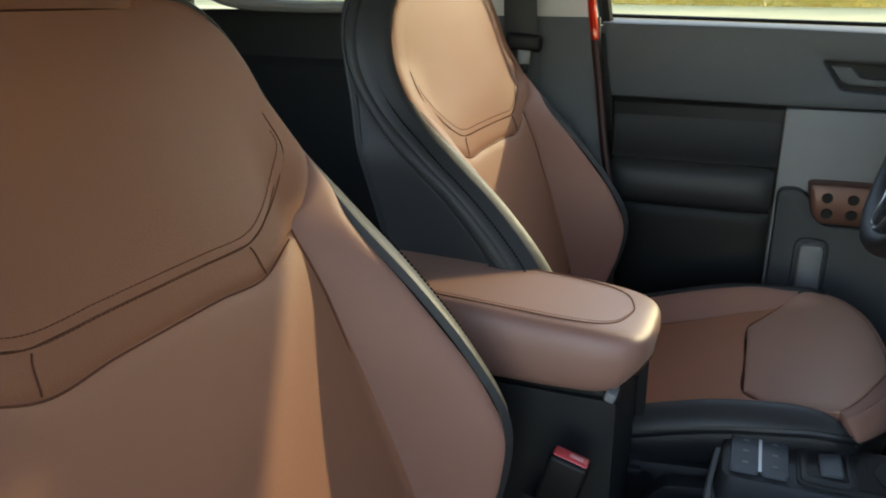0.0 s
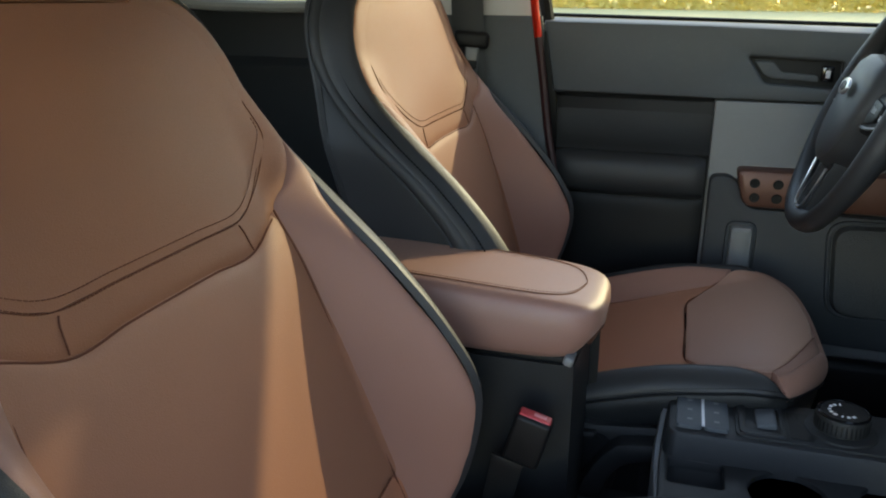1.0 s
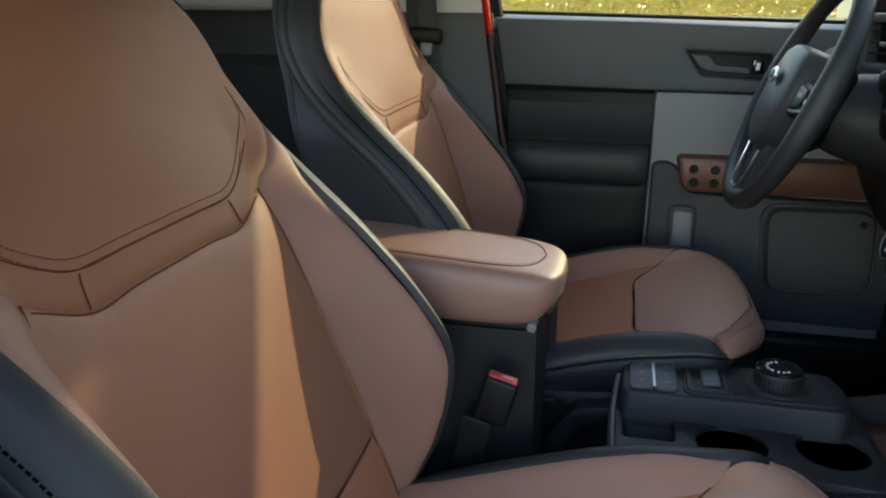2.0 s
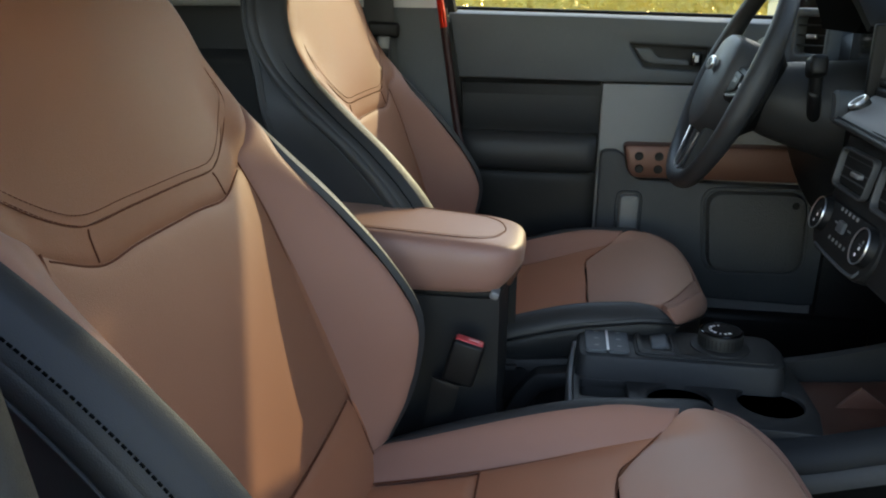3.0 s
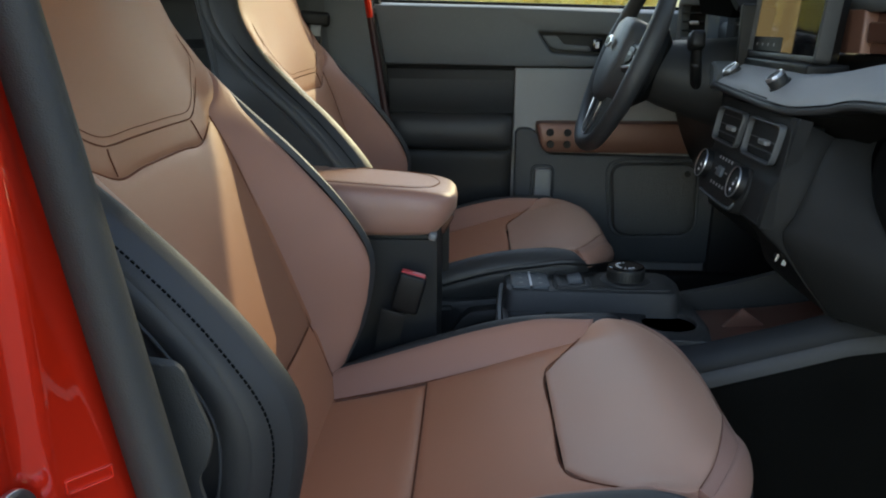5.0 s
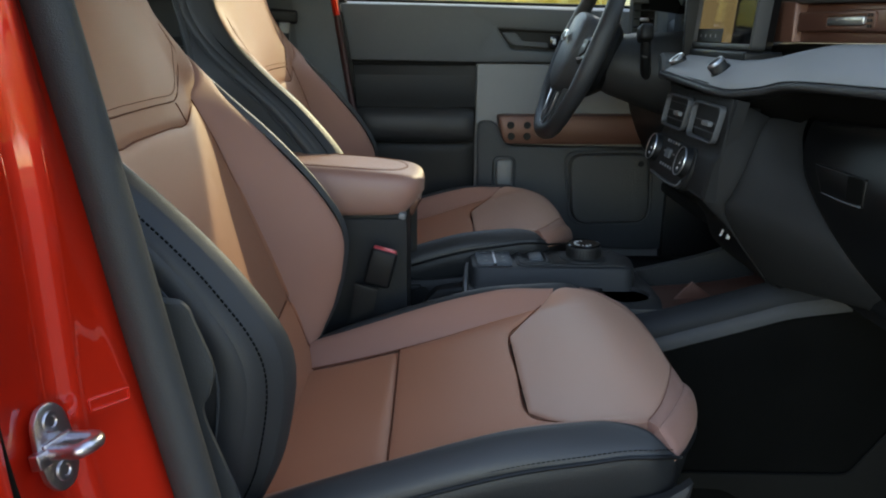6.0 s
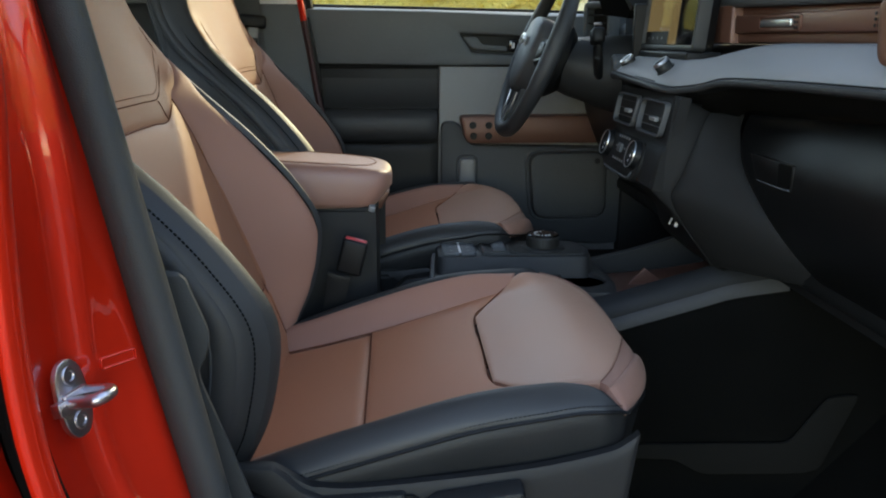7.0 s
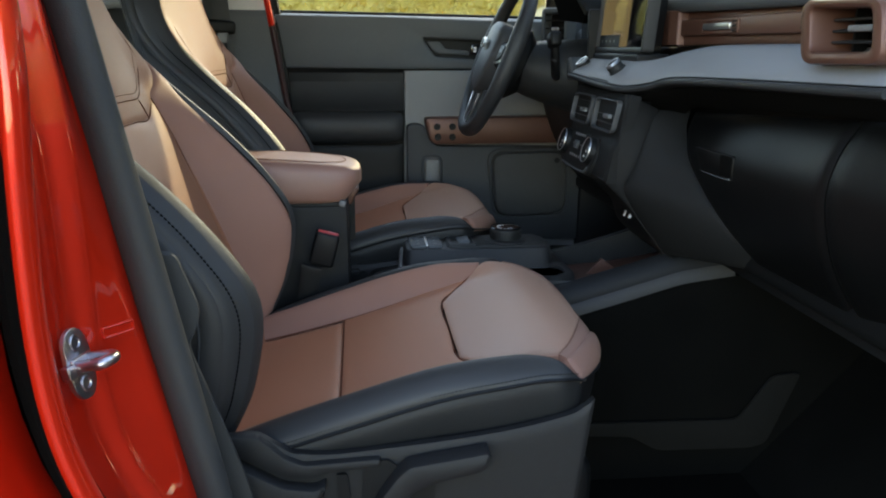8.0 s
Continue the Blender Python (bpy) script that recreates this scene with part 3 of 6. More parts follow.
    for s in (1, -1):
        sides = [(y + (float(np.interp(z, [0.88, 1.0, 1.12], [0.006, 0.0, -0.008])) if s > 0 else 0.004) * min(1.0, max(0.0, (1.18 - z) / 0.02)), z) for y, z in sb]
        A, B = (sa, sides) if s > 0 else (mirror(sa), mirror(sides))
        # The rosy tone puts sky light on the bolsters into their colour.
        part("back_bolster", shell(fpatch(A, B, 24, 60), (1, 0, 0.2), 0.012, 0.003, 0.006, puff=0.003), BROWN_SKYLIT, ob, "brown leather side bolster tinted rosy for sky light")
    def seam(pts, lift_by=0.0006, r=0.0013):
        return tube([(p[0] + lift_by, p[1], p[2] + lift_by * 0.4) for p in pts], r, 6, len(pts) * 8)
    fold = [fl(y, z - 0.001) for y, z in outer[7:]]
    fold += [(p[0], 2 * yc - p[1], p[2]) for p in fold[::-1]][1:]
    crease = [fl(y, z) for y, z in ins[4:2:-1] + ins[2::-1] + [(0.056, 1.150), (0, 1.150)]]
    crease += [(p[0], 2 * yc - p[1], p[2]) for p in crease[::-1]][1:]
    part("panel_seam", seam(crease, 0.0001, 0.0005), THREAD, border)
    part("fold_seam", seam(fold, -0.0006, 0.0010), THREAD, border)
    for s in (1, -1):
        part("back_seam", seam([fl(s * y, z) for y, z in sa[1:9]], 0.0006 if s > 0 else -0.0003, 0.0010), THREAD, ob)
    part("lumbar_seam", seam([fl(y * 0.93, z) for y, z in mid_low], -0.0006, 0.0012), THREAD, ob)
    # dark sides that run over the top, with a seam along them
    half = OUT + [(0.0, 1.3535)]
    loop = half + mirror(half[::-1])[1:]

    def ring(grow, back, lean_back):
        r = []
        for y, z in loop:
            s = 1 if y >= 0 else -1
            x = back_front(y, z)[0]
            low_part = min(1.0, max(0.0, (1.215 - z) / 0.06))
            g = grow[0] * low_part + grow[1] * (1 - low_part)
            if g < 0 and s > 0:
                g = float(np.interp(z, [0.88, 1.0, 1.12, 1.19, 1.215], [-0.001, -0.005, -0.011, -0.009, 0.0]))
            b = back[0] * low_part + back[1] * (1 - low_part)
            nx = x * (1 - lean_back) + (plane_x(z)) * lean_back - b
            top = max(0.0, (z - 1.30) / 0.06)
            r.append((nx, y + s * g * (1 - 0.5 * top) + yc if abs(y) > 1e-6 else yc, z + 0.012 * top * (1 if lean_back else 0.6)))
        return r
    c0, c1, c2 = ring((-0.006, 0), (-0.0012, 0.001), 0), ring((0.034, 0.014), (0.037, 0.045), 0), ring((0.030, 0.006), (0.088, 0.085), 1)
    cm = ring((0.011, 0.004), (0.0095, 0.012), 0)
    part("side_panel", shell(np.concatenate([ruled(c0, cm, 7, 160)[:-1], ruled(cm, c1, 12, 160)]), (0, 0, 1), 0.01, 0.002, 0.005, puff=0.002), NAVY, ob, "blue-black leather side with stitched seam")
    cb = ring((0.037, 0.014), (0.062, 0.062), 0)
    part("side_panel", shell(ruled(c1, cb, 8, 160), (0, 0, 1), 0.01, 0.002, 0.006, puff=0.002), NAVY, ob, "blue-black leather rear side")
    cd = ring((0.028, 0.004), (0.058, 0.063), 0)
    part("rear_gusset", shell(ruled(cd, c2, 12, 160), (0, 0, 1), 0.01, 0.002, 0.006), NAVY, ob, "dark seat back edge")
    part("rear_piping", tube(cb, 0.0014, 6, 200), PIPING, ob, "thin charcoal piping behind the side")
    n = len(c1)
    for q in (c1[3:12], c1[n - 12:n - 3]):
        s = 1 if q[0][1] > yc else -1
        part("back_stitching", stitches([(p[0] + 0.016, p[1] - s * 0.004, p[2]) for p in q], 0.0052, 0.0036, 0.0010), BLACK_THREAD, ob, "black contrast stitching")
    hb = n // 2
    rear_l, rear_r = c2[:hb + 1], c2[hb:][::-1]
    part("seat_shell", shell(ruled(rear_l[:-1], rear_r[:-1], 16, 40), (-1, 0, 0), 0.01, 0.003, 0.01, puff=0.03), DARK, ob, "charcoal plastic seat back shell")
    # cushion
    up = (0, 0, 1)

    def tpatch(a, b, nu, nv):
        return ruled(a, b, nu, nv, tl)
    # Rear and middle cushion panels carry missing light in a brighter brown.
    part("cushion_rear_panel", shell(tpatch([(0.11, -0.172), (0.2, -0.172), (0.282, -0.172)], [(0.11, 0.172), (0.2, 0.172), (0.282, 0.172)], 30, 20), up, 0.012, 0.005, 0.006, puff=0.003), BROWN_LIT, ob)
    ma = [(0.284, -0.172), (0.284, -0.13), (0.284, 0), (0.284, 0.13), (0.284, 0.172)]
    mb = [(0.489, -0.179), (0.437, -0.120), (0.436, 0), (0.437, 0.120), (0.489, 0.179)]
    part("cushion_middle_panel", shell(tpatch(ma, mb, 20, 40), up, 0.012, 0.0012, 0.004, puff=0.003), BROWN_LIT, ob)
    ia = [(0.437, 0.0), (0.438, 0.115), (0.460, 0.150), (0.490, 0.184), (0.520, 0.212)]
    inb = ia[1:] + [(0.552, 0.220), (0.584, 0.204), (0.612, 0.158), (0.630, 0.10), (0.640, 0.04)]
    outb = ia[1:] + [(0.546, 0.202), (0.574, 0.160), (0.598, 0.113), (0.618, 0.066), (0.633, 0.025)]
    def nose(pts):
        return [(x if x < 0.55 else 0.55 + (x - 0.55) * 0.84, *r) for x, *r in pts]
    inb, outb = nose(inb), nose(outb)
    # Same leather, paler here: light on the thigh panel put into colour.
    part("cushion_front_panel", shell(tpatch(inb, [(x, -y) for x, y in outb], 40, 50), up, 0.012, 0.0010, 0.003, puff=0.003), THIGH_LIT, ob, "rounded brown leather thigh panel")
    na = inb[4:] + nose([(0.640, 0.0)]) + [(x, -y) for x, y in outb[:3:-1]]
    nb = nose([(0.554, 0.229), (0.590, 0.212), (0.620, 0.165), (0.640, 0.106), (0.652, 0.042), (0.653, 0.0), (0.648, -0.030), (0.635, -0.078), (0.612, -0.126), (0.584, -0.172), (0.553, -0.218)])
    part("cushion_nose", shell(tpatch(na, nb, 10, 100), (0.3, 0, 1), 0.012, 0.0012, 0.003, keep=(1, 0, 1, 1)), BROWN_SKYLIT, ob, "brown leather front lip")
    rim3 = [tl(x, y) for x, y in nb]
    hem = w(nose([(0.545, 0.2525, 0.8555), (0.584, 0.240, 0.846), (0.618, 0.196, 0.832), (0.641, 0.128, 0.814), (0.655, 0.054, 0.798), (0.658, 0.0, 0.794), (0.654, -0.040, 0.798), (0.643, -0.094, 0.812), (0.623, -0.152, 0.829), (0.590, -0.214, 0.844), (0.545, -0.2525, 0.8555)]))
    hem[0], hem[-1] = (0.566, yc + 0.2455, 0.8515), (0.566, yc - 0.2455, 0.8515)
    part("nose_skirt", shell(ruled([(p[0] + 0.001, p[1], p[2] - 0.001) for p in rim3], hem, 14, 100), (1, 0, 0.1), 0.010, 0.002, 0.005, puff=0.009, keep=(1, 0, 0, 0)), BROWN_SKYLIT, ob)
    part("lip_seam", tube([(p[0] + 0.0003, p[1], p[2] + 0.0003) for p in (tl(x, y) for x, y in na[3:])], 0.0004, 6, 90), THREAD, ob)
    part("cushion_seam", tube([(p[0], p[1], p[2] - 0.001) for p in (tl(0.283, y) for y in (-0.17, -0.09, 0, 0.09, 0.17))], 0.0010, 6, 30), THREAD, ob)
    rim2 = [(x - 0.001, y) for x, y in ia]
    part("cushion_seam", tube([(p[0], p[1], p[2] - 0.001) for p in (tl(x, y) for x, y in [(x, -y) for x, y in rim2[-2::-1]][:-1] + rim2[:-1])], 0.0009, 6, 60), THREAD, ob)
    for s in (1, -1):
        part("cushion_seam", tube([(p[0], p[1], p[2] - 0.001) for p in (tl(x, s * 0.173) for x in (0.15, 0.22, 0.30, 0.40, 0.48))], 0.0010, 6, 40), THREAD, ob)
        A = [(0.11, s * 0.174), (0.2, s * 0.174), (0.3, s * 0.174), (0.4, s * 0.174), (0.480, s * 0.176), (0.508, s * 0.203)]
        B = [(0.11, s * 0.214), (0.2, s * 0.216), (0.3, s * 0.218), (0.4, s * 0.217), (0.497, s * 0.213), (0.511, s * 0.213)]
        part("cushion_bolster", shell(tpatch(A, B, 14, 50), up, 0.012, 0.003, 0.006, puff=0.002), BROWN_SKYLIT, ob)
        e0 = w([tuple(seat_top(x, s * y)) for x, y in [(0.11, 0.214), (0.2, 0.216), (0.3, 0.218), (0.4, 0.217), (0.48, 0.213), (0.513, 0.2165), (0.538, 0.2265)]]) + [(0.5545, yc + s * 0.2390, 0.8600), (0.5650, yc + s * 0.2455, 0.8520)]
        drop = [0.018, 0.024, 0.027, 0.027, 0.022, 0.018, 0.0145, 0.006, 0.0]
        e1 = [(p[0] + 0.004 * max(0.0, p[0] - 0.5) * 10, p[1] + s * (0.256 - abs(p[1] - yc)), p[2] - d) for p, d in zip(e0, drop)]
        e1[-2:] = [(0.5560, yc + s * 0.2490, 0.8540), (0.5655, yc + s * 0.2460, 0.8515)]
        e2 = [(p[0], p[1] + s * (0.243 - abs(p[1] - yc)), p[2] - h) for p, h in zip(e0, [0.06, 0.075, 0.085, 0.095, 0.10, 0.10, 0.10, 0.095, 0.09])]
        part("cushion_side", shell(ruled(e0, e1, 12, 60), (0, s, 0.5), 0.01, 0.003, 0.005, puff=0.010), NAVY, ob, "blue-black leather cushion side")
        # Skirt below the piping, darker than the cushion side above.
        part("cushion_skirt", shell(ruled(e1, e2, 12, 50), (0, s, 0.0), 0.01, 0.004, 0.006, puff=0.005), SKIRT_BLACK, ob, "black lower side")
        part("piping", tube([(p[0], p[1] + s * 0.001, p[2]) for p in e1], 0.0020, 6, 60), BLACK, ob)
        part("stitching", stitches([(p[0], p[1] - s * 0.002, p[2] + 0.006) for p in e1[1:]], 0.0048, 0.0034, 0.0005), BLACK_THREAD, ob)
    front = [(p[0] - 0.002, p[1], p[2] - 0.001) for p in hem]
    part("front_skirt", shell(ruled(front, [(p[0] - 0.03, yc + (p[1] - yc) * 0.95, 0.69) for p in front], 10, 80), (1, 0, 0), 0.01, 0.003, 0.006, puff=0.004), SKIRT_BLACK, ob, "black front skirt")
    part("piping", tube([(p[0] + 0.001, p[1], p[2]) for p in hem], 0.0020, 6, 90), BLACK, ob)
    # base: frame, rails and the plastic side covers
    part("seat_pan", rbox((0.12, yc - 0.20, 0.62), (0.60, yc + 0.20, 0.72), 0.02), BLACK, ob)
    for s in (1, -1):
        part("rail", rbox((0.05, yc + s * 0.19 - 0.02, FLOOR - 0.014), (0.62, yc + s * 0.19 + 0.02, FLOOR + 0.05), 0.006), BLACK, ob)
        part("riser", rbox((0.12, yc + s * 0.18 - 0.015, FLOOR + 0.04), (0.56, yc + s * 0.18 + 0.015, 0.66), 0.01), BLACK, ob)
        if s > 0:
            continue
        yy = yc + s * 0.272
        top = [(0.10, 0.820), (0.160, 0.812), (0.190, 0.811), (0.204, 0.806), (0.230, 0.789), (0.243, 0.786), (0.284, 0.784), (0.38, 0.792), (0.47, 0.803), (0.539, 0.818), (0.560, 0.828), (0.573, 0.838)]
        low = [(0.10, 0.56), (0.160, 0.56), (0.19, 0.56), (0.20, 0.56), (0.23, 0.56), (0.243, 0.56), (0.284, 0.56), (0.38, 0.56), (0.45, 0.565), (0.51, 0.575), (0.53, 0.58), (0.54, 0.59)]
        cov = part("side_cover", shell(ruled([(x, yy, z) for x, z in top], [(x, yy + s * 0.006, z) for x, z in low], 20, 90), (0, s, 0), 0.014, 0.003, 0.005), COVER, ob, "slate plastic seat base cover")

        def raised(y):
            return lambda u, v, q: (u, yy - y + q, v)
        part("cover_flange", slab(corner_round([(0.100, 0.820), (0.198, 0.814), (0.226, 0.787), (0.246, 0.778), (0.330, 0.782), (0.330, 0.772), (0.276, 0.768), (0.250, 0.760), (0.222, 0.764), (0.168, 0.796), (0.100, 0.806)], 0.004), 0.010, raised(0.010), bevel=0.003), COVER, cov)
        part("recliner_cover", slab(corner_round([(0.100, 0.799), (0.168, 0.790), (0.224, 0.757), (0.258, 0.752), (0.272, 0.760), (0.262, 0.728), (0.235, 0.700), (0.215, 0.60), (0.100, 0.60)], 0.008), 0.024, raised(0.020), bevel=0.006), COVER, cov, "curved recliner cover")
        # No slots are cut: flat black plates paint the shade inside them.
        part("cover_slot", slab(corner_round([(0.281, 0.764), (0.293, 0.764), (0.300, 0.700), (0.284, 0.700)], 0.003), 0.002, raised(0.0065), bevel=0), BLACK, cov)
        part("cover_slot", slab(corner_round([(0.312, 0.776), (0.338, 0.779), (0.352, 0.768), (0.330, 0.735), (0.316, 0.700), (0.306, 0.700)], 0.003), 0.002, raised(0.0065), bevel=0), BLACK, cov)
        part("lever", slab(corner_round([(0.312, 0.710), (0.330, 0.746), (0.346, 0.768), (0.360, 0.781), (0.449, 0.794), (0.452, 0.786), (0.445, 0.771), (0.386, 0.757), (0.366, 0.748), (0.352, 0.730), (0.346, 0.700), (0.314, 0.690)], 0.006), 0.026, raised(0.030), bevel=0.006), COVER, cov, "slate plastic height lever")
        part("cover_slot", slab(corner_round([(0.362, 0.742), (0.372, 0.748), (0.392, 0.752), (0.388, 0.700), (0.356, 0.700)], 0.003), 0.002, raised(0.0065), bevel=0), BLACK, cov)
    for child in ob.children:
        if lean and child.name.split(".")[0] in BACK_PARTS:
            for me in [child] + list(child.children):
                for v in me.data.vertices:
                    v.co.x += lean * max(0.0, v.co.z + FLOOR - 0.74)
    return ob


BACK_PARTS = ("headrest_panel", "headrest_border", "headrest_top", "back_panel", "lumbar_panel", "back_bolster", "back_seam", "lumbar_seam",
              "side_panel", "rear_gusset", "rear_piping", "seat_shell", "back_stitching")
seat_p = seat(-0.377, "brown leather bucket seat with blue-black sides beside the open door")
seat_d = seat(0.366, "brown leather bucket seat with blue-black sides behind the steering wheel", 0.076)
seat_d.location += Vector((-0.021, 0.0, 0.012))


# ---- driver's door, seen from inside ----
def driver_door():
    ob = thing("driver_door", (0.6, 0.78, 0.50), "closed slate grey car door with bronze pull and speaker", "car door")
    y0 = 0.775

    def at(y):
        return lambda u, v, w: (u, y + w, v)
    part("door_core", rbox((0.10, 0.80, 0.45), (1.25, 0.86, 1.29), 0.01), BLACK, ob, "black inner door metal")
    part("outer_skin", slab(corner_round([(0.09, 1.285), (1.26, 1.275), (1.28, 0.80), (1.24, 0.43), (0.14, 0.43), (0.09, 0.80)], 0.04), 0.02, at(0.862), bevel=0.006), RED, ob, "red outer door skin")
    # upper band with the handle pocket
    pocket = corner_round([(0.487, 1.246), (0.655, 1.240), (0.655, 1.188), (0.522, 1.196)], 0.008)
    band = slab([(0.098, 1.303), (0.4, 1.300), (0.7, 1.292), (1.22, 1.285), (1.22, 1.166), (0.7, 1.164), (0.4, 1.163), (0.122, 1.166)], 0.03, at(y0 - 0.006), [pocket], bevel=0.007)
    up = part("upper_panel", band, SLATE, ob, "slate grey upper door panel")
    part("sill_top", shell(ruled([(0.098, y0 - 0.001, 1.302), (0.5, y0 - 0.001, 1.297), (1.22, y0 - 0.001, 1.284)], [(0.09, y0 + 0.055, 1.312), (0.5, y0 + 0.055, 1.306), (1.22, y0 + 0.055, 1.294)], 8, 30),
                           (0, -0.3, 1), 0.02, 0.004, 0.01), SHELF, up, "pale top edge of the door")
    part("window_seal", tube([(0.09, y0 + 0.057, 1.313), (0.5, y0 + 0.057, 1.307), (1.22, y0 + 0.057, 1.295)], 0.004, 8), BLACK, up)
    part("pocket_back", rbox((0.47, y0 + 0.030, 1.18), (0.67, y0 + 0.036, 1.255), 0), BLACK, up)
    part("pocket_rim", tube([(p[0], y0 + 0.002, p[1]) for p in pocket[::2]] + [(pocket[0][0], y0 + 0.002, pocket[0][1])], 0.0025, 6, 120), DARK, up)
    part("door_handle", slab(corner_round([(0.500, 1.236), (0.535, 1.236), (0.552, 1.216), (0.615, 1.212), (0.618, 1.200), (0.535, 1.204), (0.520, 1.210)], 0.006), 0.012, at(y0 + 0.010), bevel=0.003), SLATE, up, "slate grey inner door handle")
    part("lock_switch", bar((-0.011, -0.006, -0.015), (0.011, 0.006, 0.015), 0.003, pose(0.632, y0 + 0.014, 1.215, 0, 0, 0)), GLOSS, up)
    part("lock_mark", bar((-0.004, -0.001, -0.007), (0.004, 0.001, 0.007), 0.001, pose(0.632, y0 + 0.0075, 1.215)), WHITE, up)
    # hollow panel, padded armrest and lower panel behind the driver
    Z = [(1.162, 0.010), (1.150, 0.026), (1.11, 0.021), (1.076, 0.006), (1.054, -0.016)]
    part("inset_panel", shell(ruled([(0.122 + 0.12 * (1.166 - z), y0 + d, z) for z, d in Z], [(0.436, y0 + d, z) for z, d in Z], 24, 24), (0, -1, 0), 0.02, 0.0006, 0.003), DARK, ob, "charcoal curved inset panel")
    R = [(1.056, 0.004), (1.051, -0.012), (1.035, -0.030), (1.005, -0.036), (0.978, -0.030), (0.964, -0.012), (0.960, 0.006)]
    part("arm_pad", shell(ruled([(0.135 + 0.1 * (1.05 - z), y0 + d, z) for z, d in R], [(0.432, y0 + d, z) for z, d in R], 24, 30), (0, -1, 0), 0.02, 0.006, 0.012, puff=0.004), NAVY, ob, "blue-black padded door armrest")
    part("lower_panel", shell(ruled([(0.145, y0 + 0.012, 0.957), (0.16, y0 + 0.006, 0.80), (0.17, y0, 0.52)], [(0.434, y0 + 0.012, 0.957), (0.434, y0 + 0.006, 0.80), (0.434, y0, 0.52)], 16, 24), (0, -1, 0), 0.02, 0.004, 0.008), BLACK, ob, "black lower door panel")
    # lighter front panel with the raised lower form
    part("front_panel", slab(corner_round([(0.438, 1.160), (1.22, 1.160), (1.22, 0.50), (0.436, 0.50)], 0.006), 0.03, at(y0 - 0.004), bevel=0.003), GREY, ob, "mid grey front door panel")
    low = corner_round([(0.442, 1.018), (0.478, 1.020), (0.500, 1.004), (0.520, 0.958), (1.10, 0.952), (1.10, 0.70), (0.90, 0.685), (0.66, 0.690), (0.60, 0.70), (0.442, 0.72)], 0.016)
    LOWER = surface("dark_slate_lower_door", (0.048, 0.052, 0.055), 0.55, spec=0.3, grain=0.3, grain_scale=1300, wear=0.06)
    lo = part("raised_panel", slab(low, 0.04, at(y0 - 0.030), bevel=0.009), LOWER, ob, "slate grey raised lower panel")
    pull = part("door_pull", slab(corner_round([(0.489, 1.036), (0.90, 1.040), (0.90, 0.965), (0.516, 0.963), (0.502, 0.978)], 0.014), 0.05, at(y0 - 0.048), bevel=0.009), BRONZE, ob, "bronze door pull with four screw holes")
    for x, z in ((0.524, 1.012), (0.526, 0.984), (0.566, 1.012), (0.566, 0.984)):
        part("screw_hole", lathe([(0.0095, 0.0), (0.0085, 0.0015), (0.007, 0.0012), (0.006, -0.004), (0.001, -0.004)], pose(x, y0 - 0.0485, z, 90), 20), BLACK, pull)
    grip = slab(corner_round([(0.482, 0.932), (0.540, 0.932), (0.540, 0.826), (0.482, 0.826)], 0.020), 0.02, at(y0 - 0.040), [corner_round([(0.494, 0.920), (0.528, 0.920), (0.528, 0.838), (0.494, 0.838)], 0.013)], bevel=0.005)
    part("grip_bezel", grip, LOWER, lo)
    part("grip", slab(corner_round([(0.4895, 0.926), (0.5325, 0.926), (0.5325, 0.832), (0.4895, 0.832)], 0.012), 0.04, at(y0 - 0.058), bevel=0.010), GREY, lo, "mid grey upright grip block")
    sp = corner_round([(0.672, 0.940), (0.885, 0.945), (0.890, 0.765), (0.690, 0.758)], 0.040)
    def grown(k):
        return [(0.785 + (x - 0.785) * k, 0.852 + (z - 0.852) * k) for x, z in sp]
    spk = part("speaker_surround", slab(grown(1.09), 0.012, at(y0 - 0.036), [grown(1.005)], bevel=0.005), LOWER, lo, "slate rim round the speaker")
    part("speaker_grille", slab(grown(0.985), 0.034, at(y0 - 0.054), bevel=0.013), surface("perforated_grille", (0.052, 0.054, 0.053), 0.6, grain=1.0, grain_scale=420, cells=True), spk, "dark perforated speaker grille")
    part("grille_plug", lathe([(0.008, 0), (0.007, 0.002), (0.001, 0.002)], pose(0.858, y0 - 0.054, 0.918, 90), 16), BLACK, spk)
    part("map_pocket", rbox((0.62, y0 - 0.060, 0.50), (1.05, y0 - 0.02, 0.672), 0.02), BLACK, ob, "black door bin")
    # Slab added where the footwell goes dark, its shade put in as black.
    part("footwell_trim", slab(corner_round([(0.932, 0.985), (1.21, 0.985), (1.21, 0.50), (0.925, 0.50)], 0.02), 0.03, at(y0 - 0.045), bevel=0.006), BLACK, ob, "black slab for the shade at the front of the door")
    # red door edge beside the centre pillar, with its black lower seal
    part("door_edge", tube([(0.068, 0.700, 1.50), (0.084, 0.726, 1.34), (0.090, 0.727, 1.30), (0.095, 0.728, 1.268)], 0.0080, 8, 20), RED, ob, "red painted door edge")
    part("edge_seal", tube([(0.0945, 0.728, 1.272), (0.111, 0.726, 1.17), (0.125, 0.722, 1.08), (0.143, 0.715, 0.99), (0.157, 0.705, 0.85), (0.167, 0.695, 0.6)], 0.0082, 8, 30), surface("dark_red_seal", (0.035, 0.008, 0.008), 0.5), ob, "dark edge seal")
    part("edge_filler", slab([(0.060, 1.296), (0.115, 1.296), (0.130, 1.10), (0.075, 1.10)], 0.02, at(y0 + 0.006), bevel=0.001), BLACK, ob)
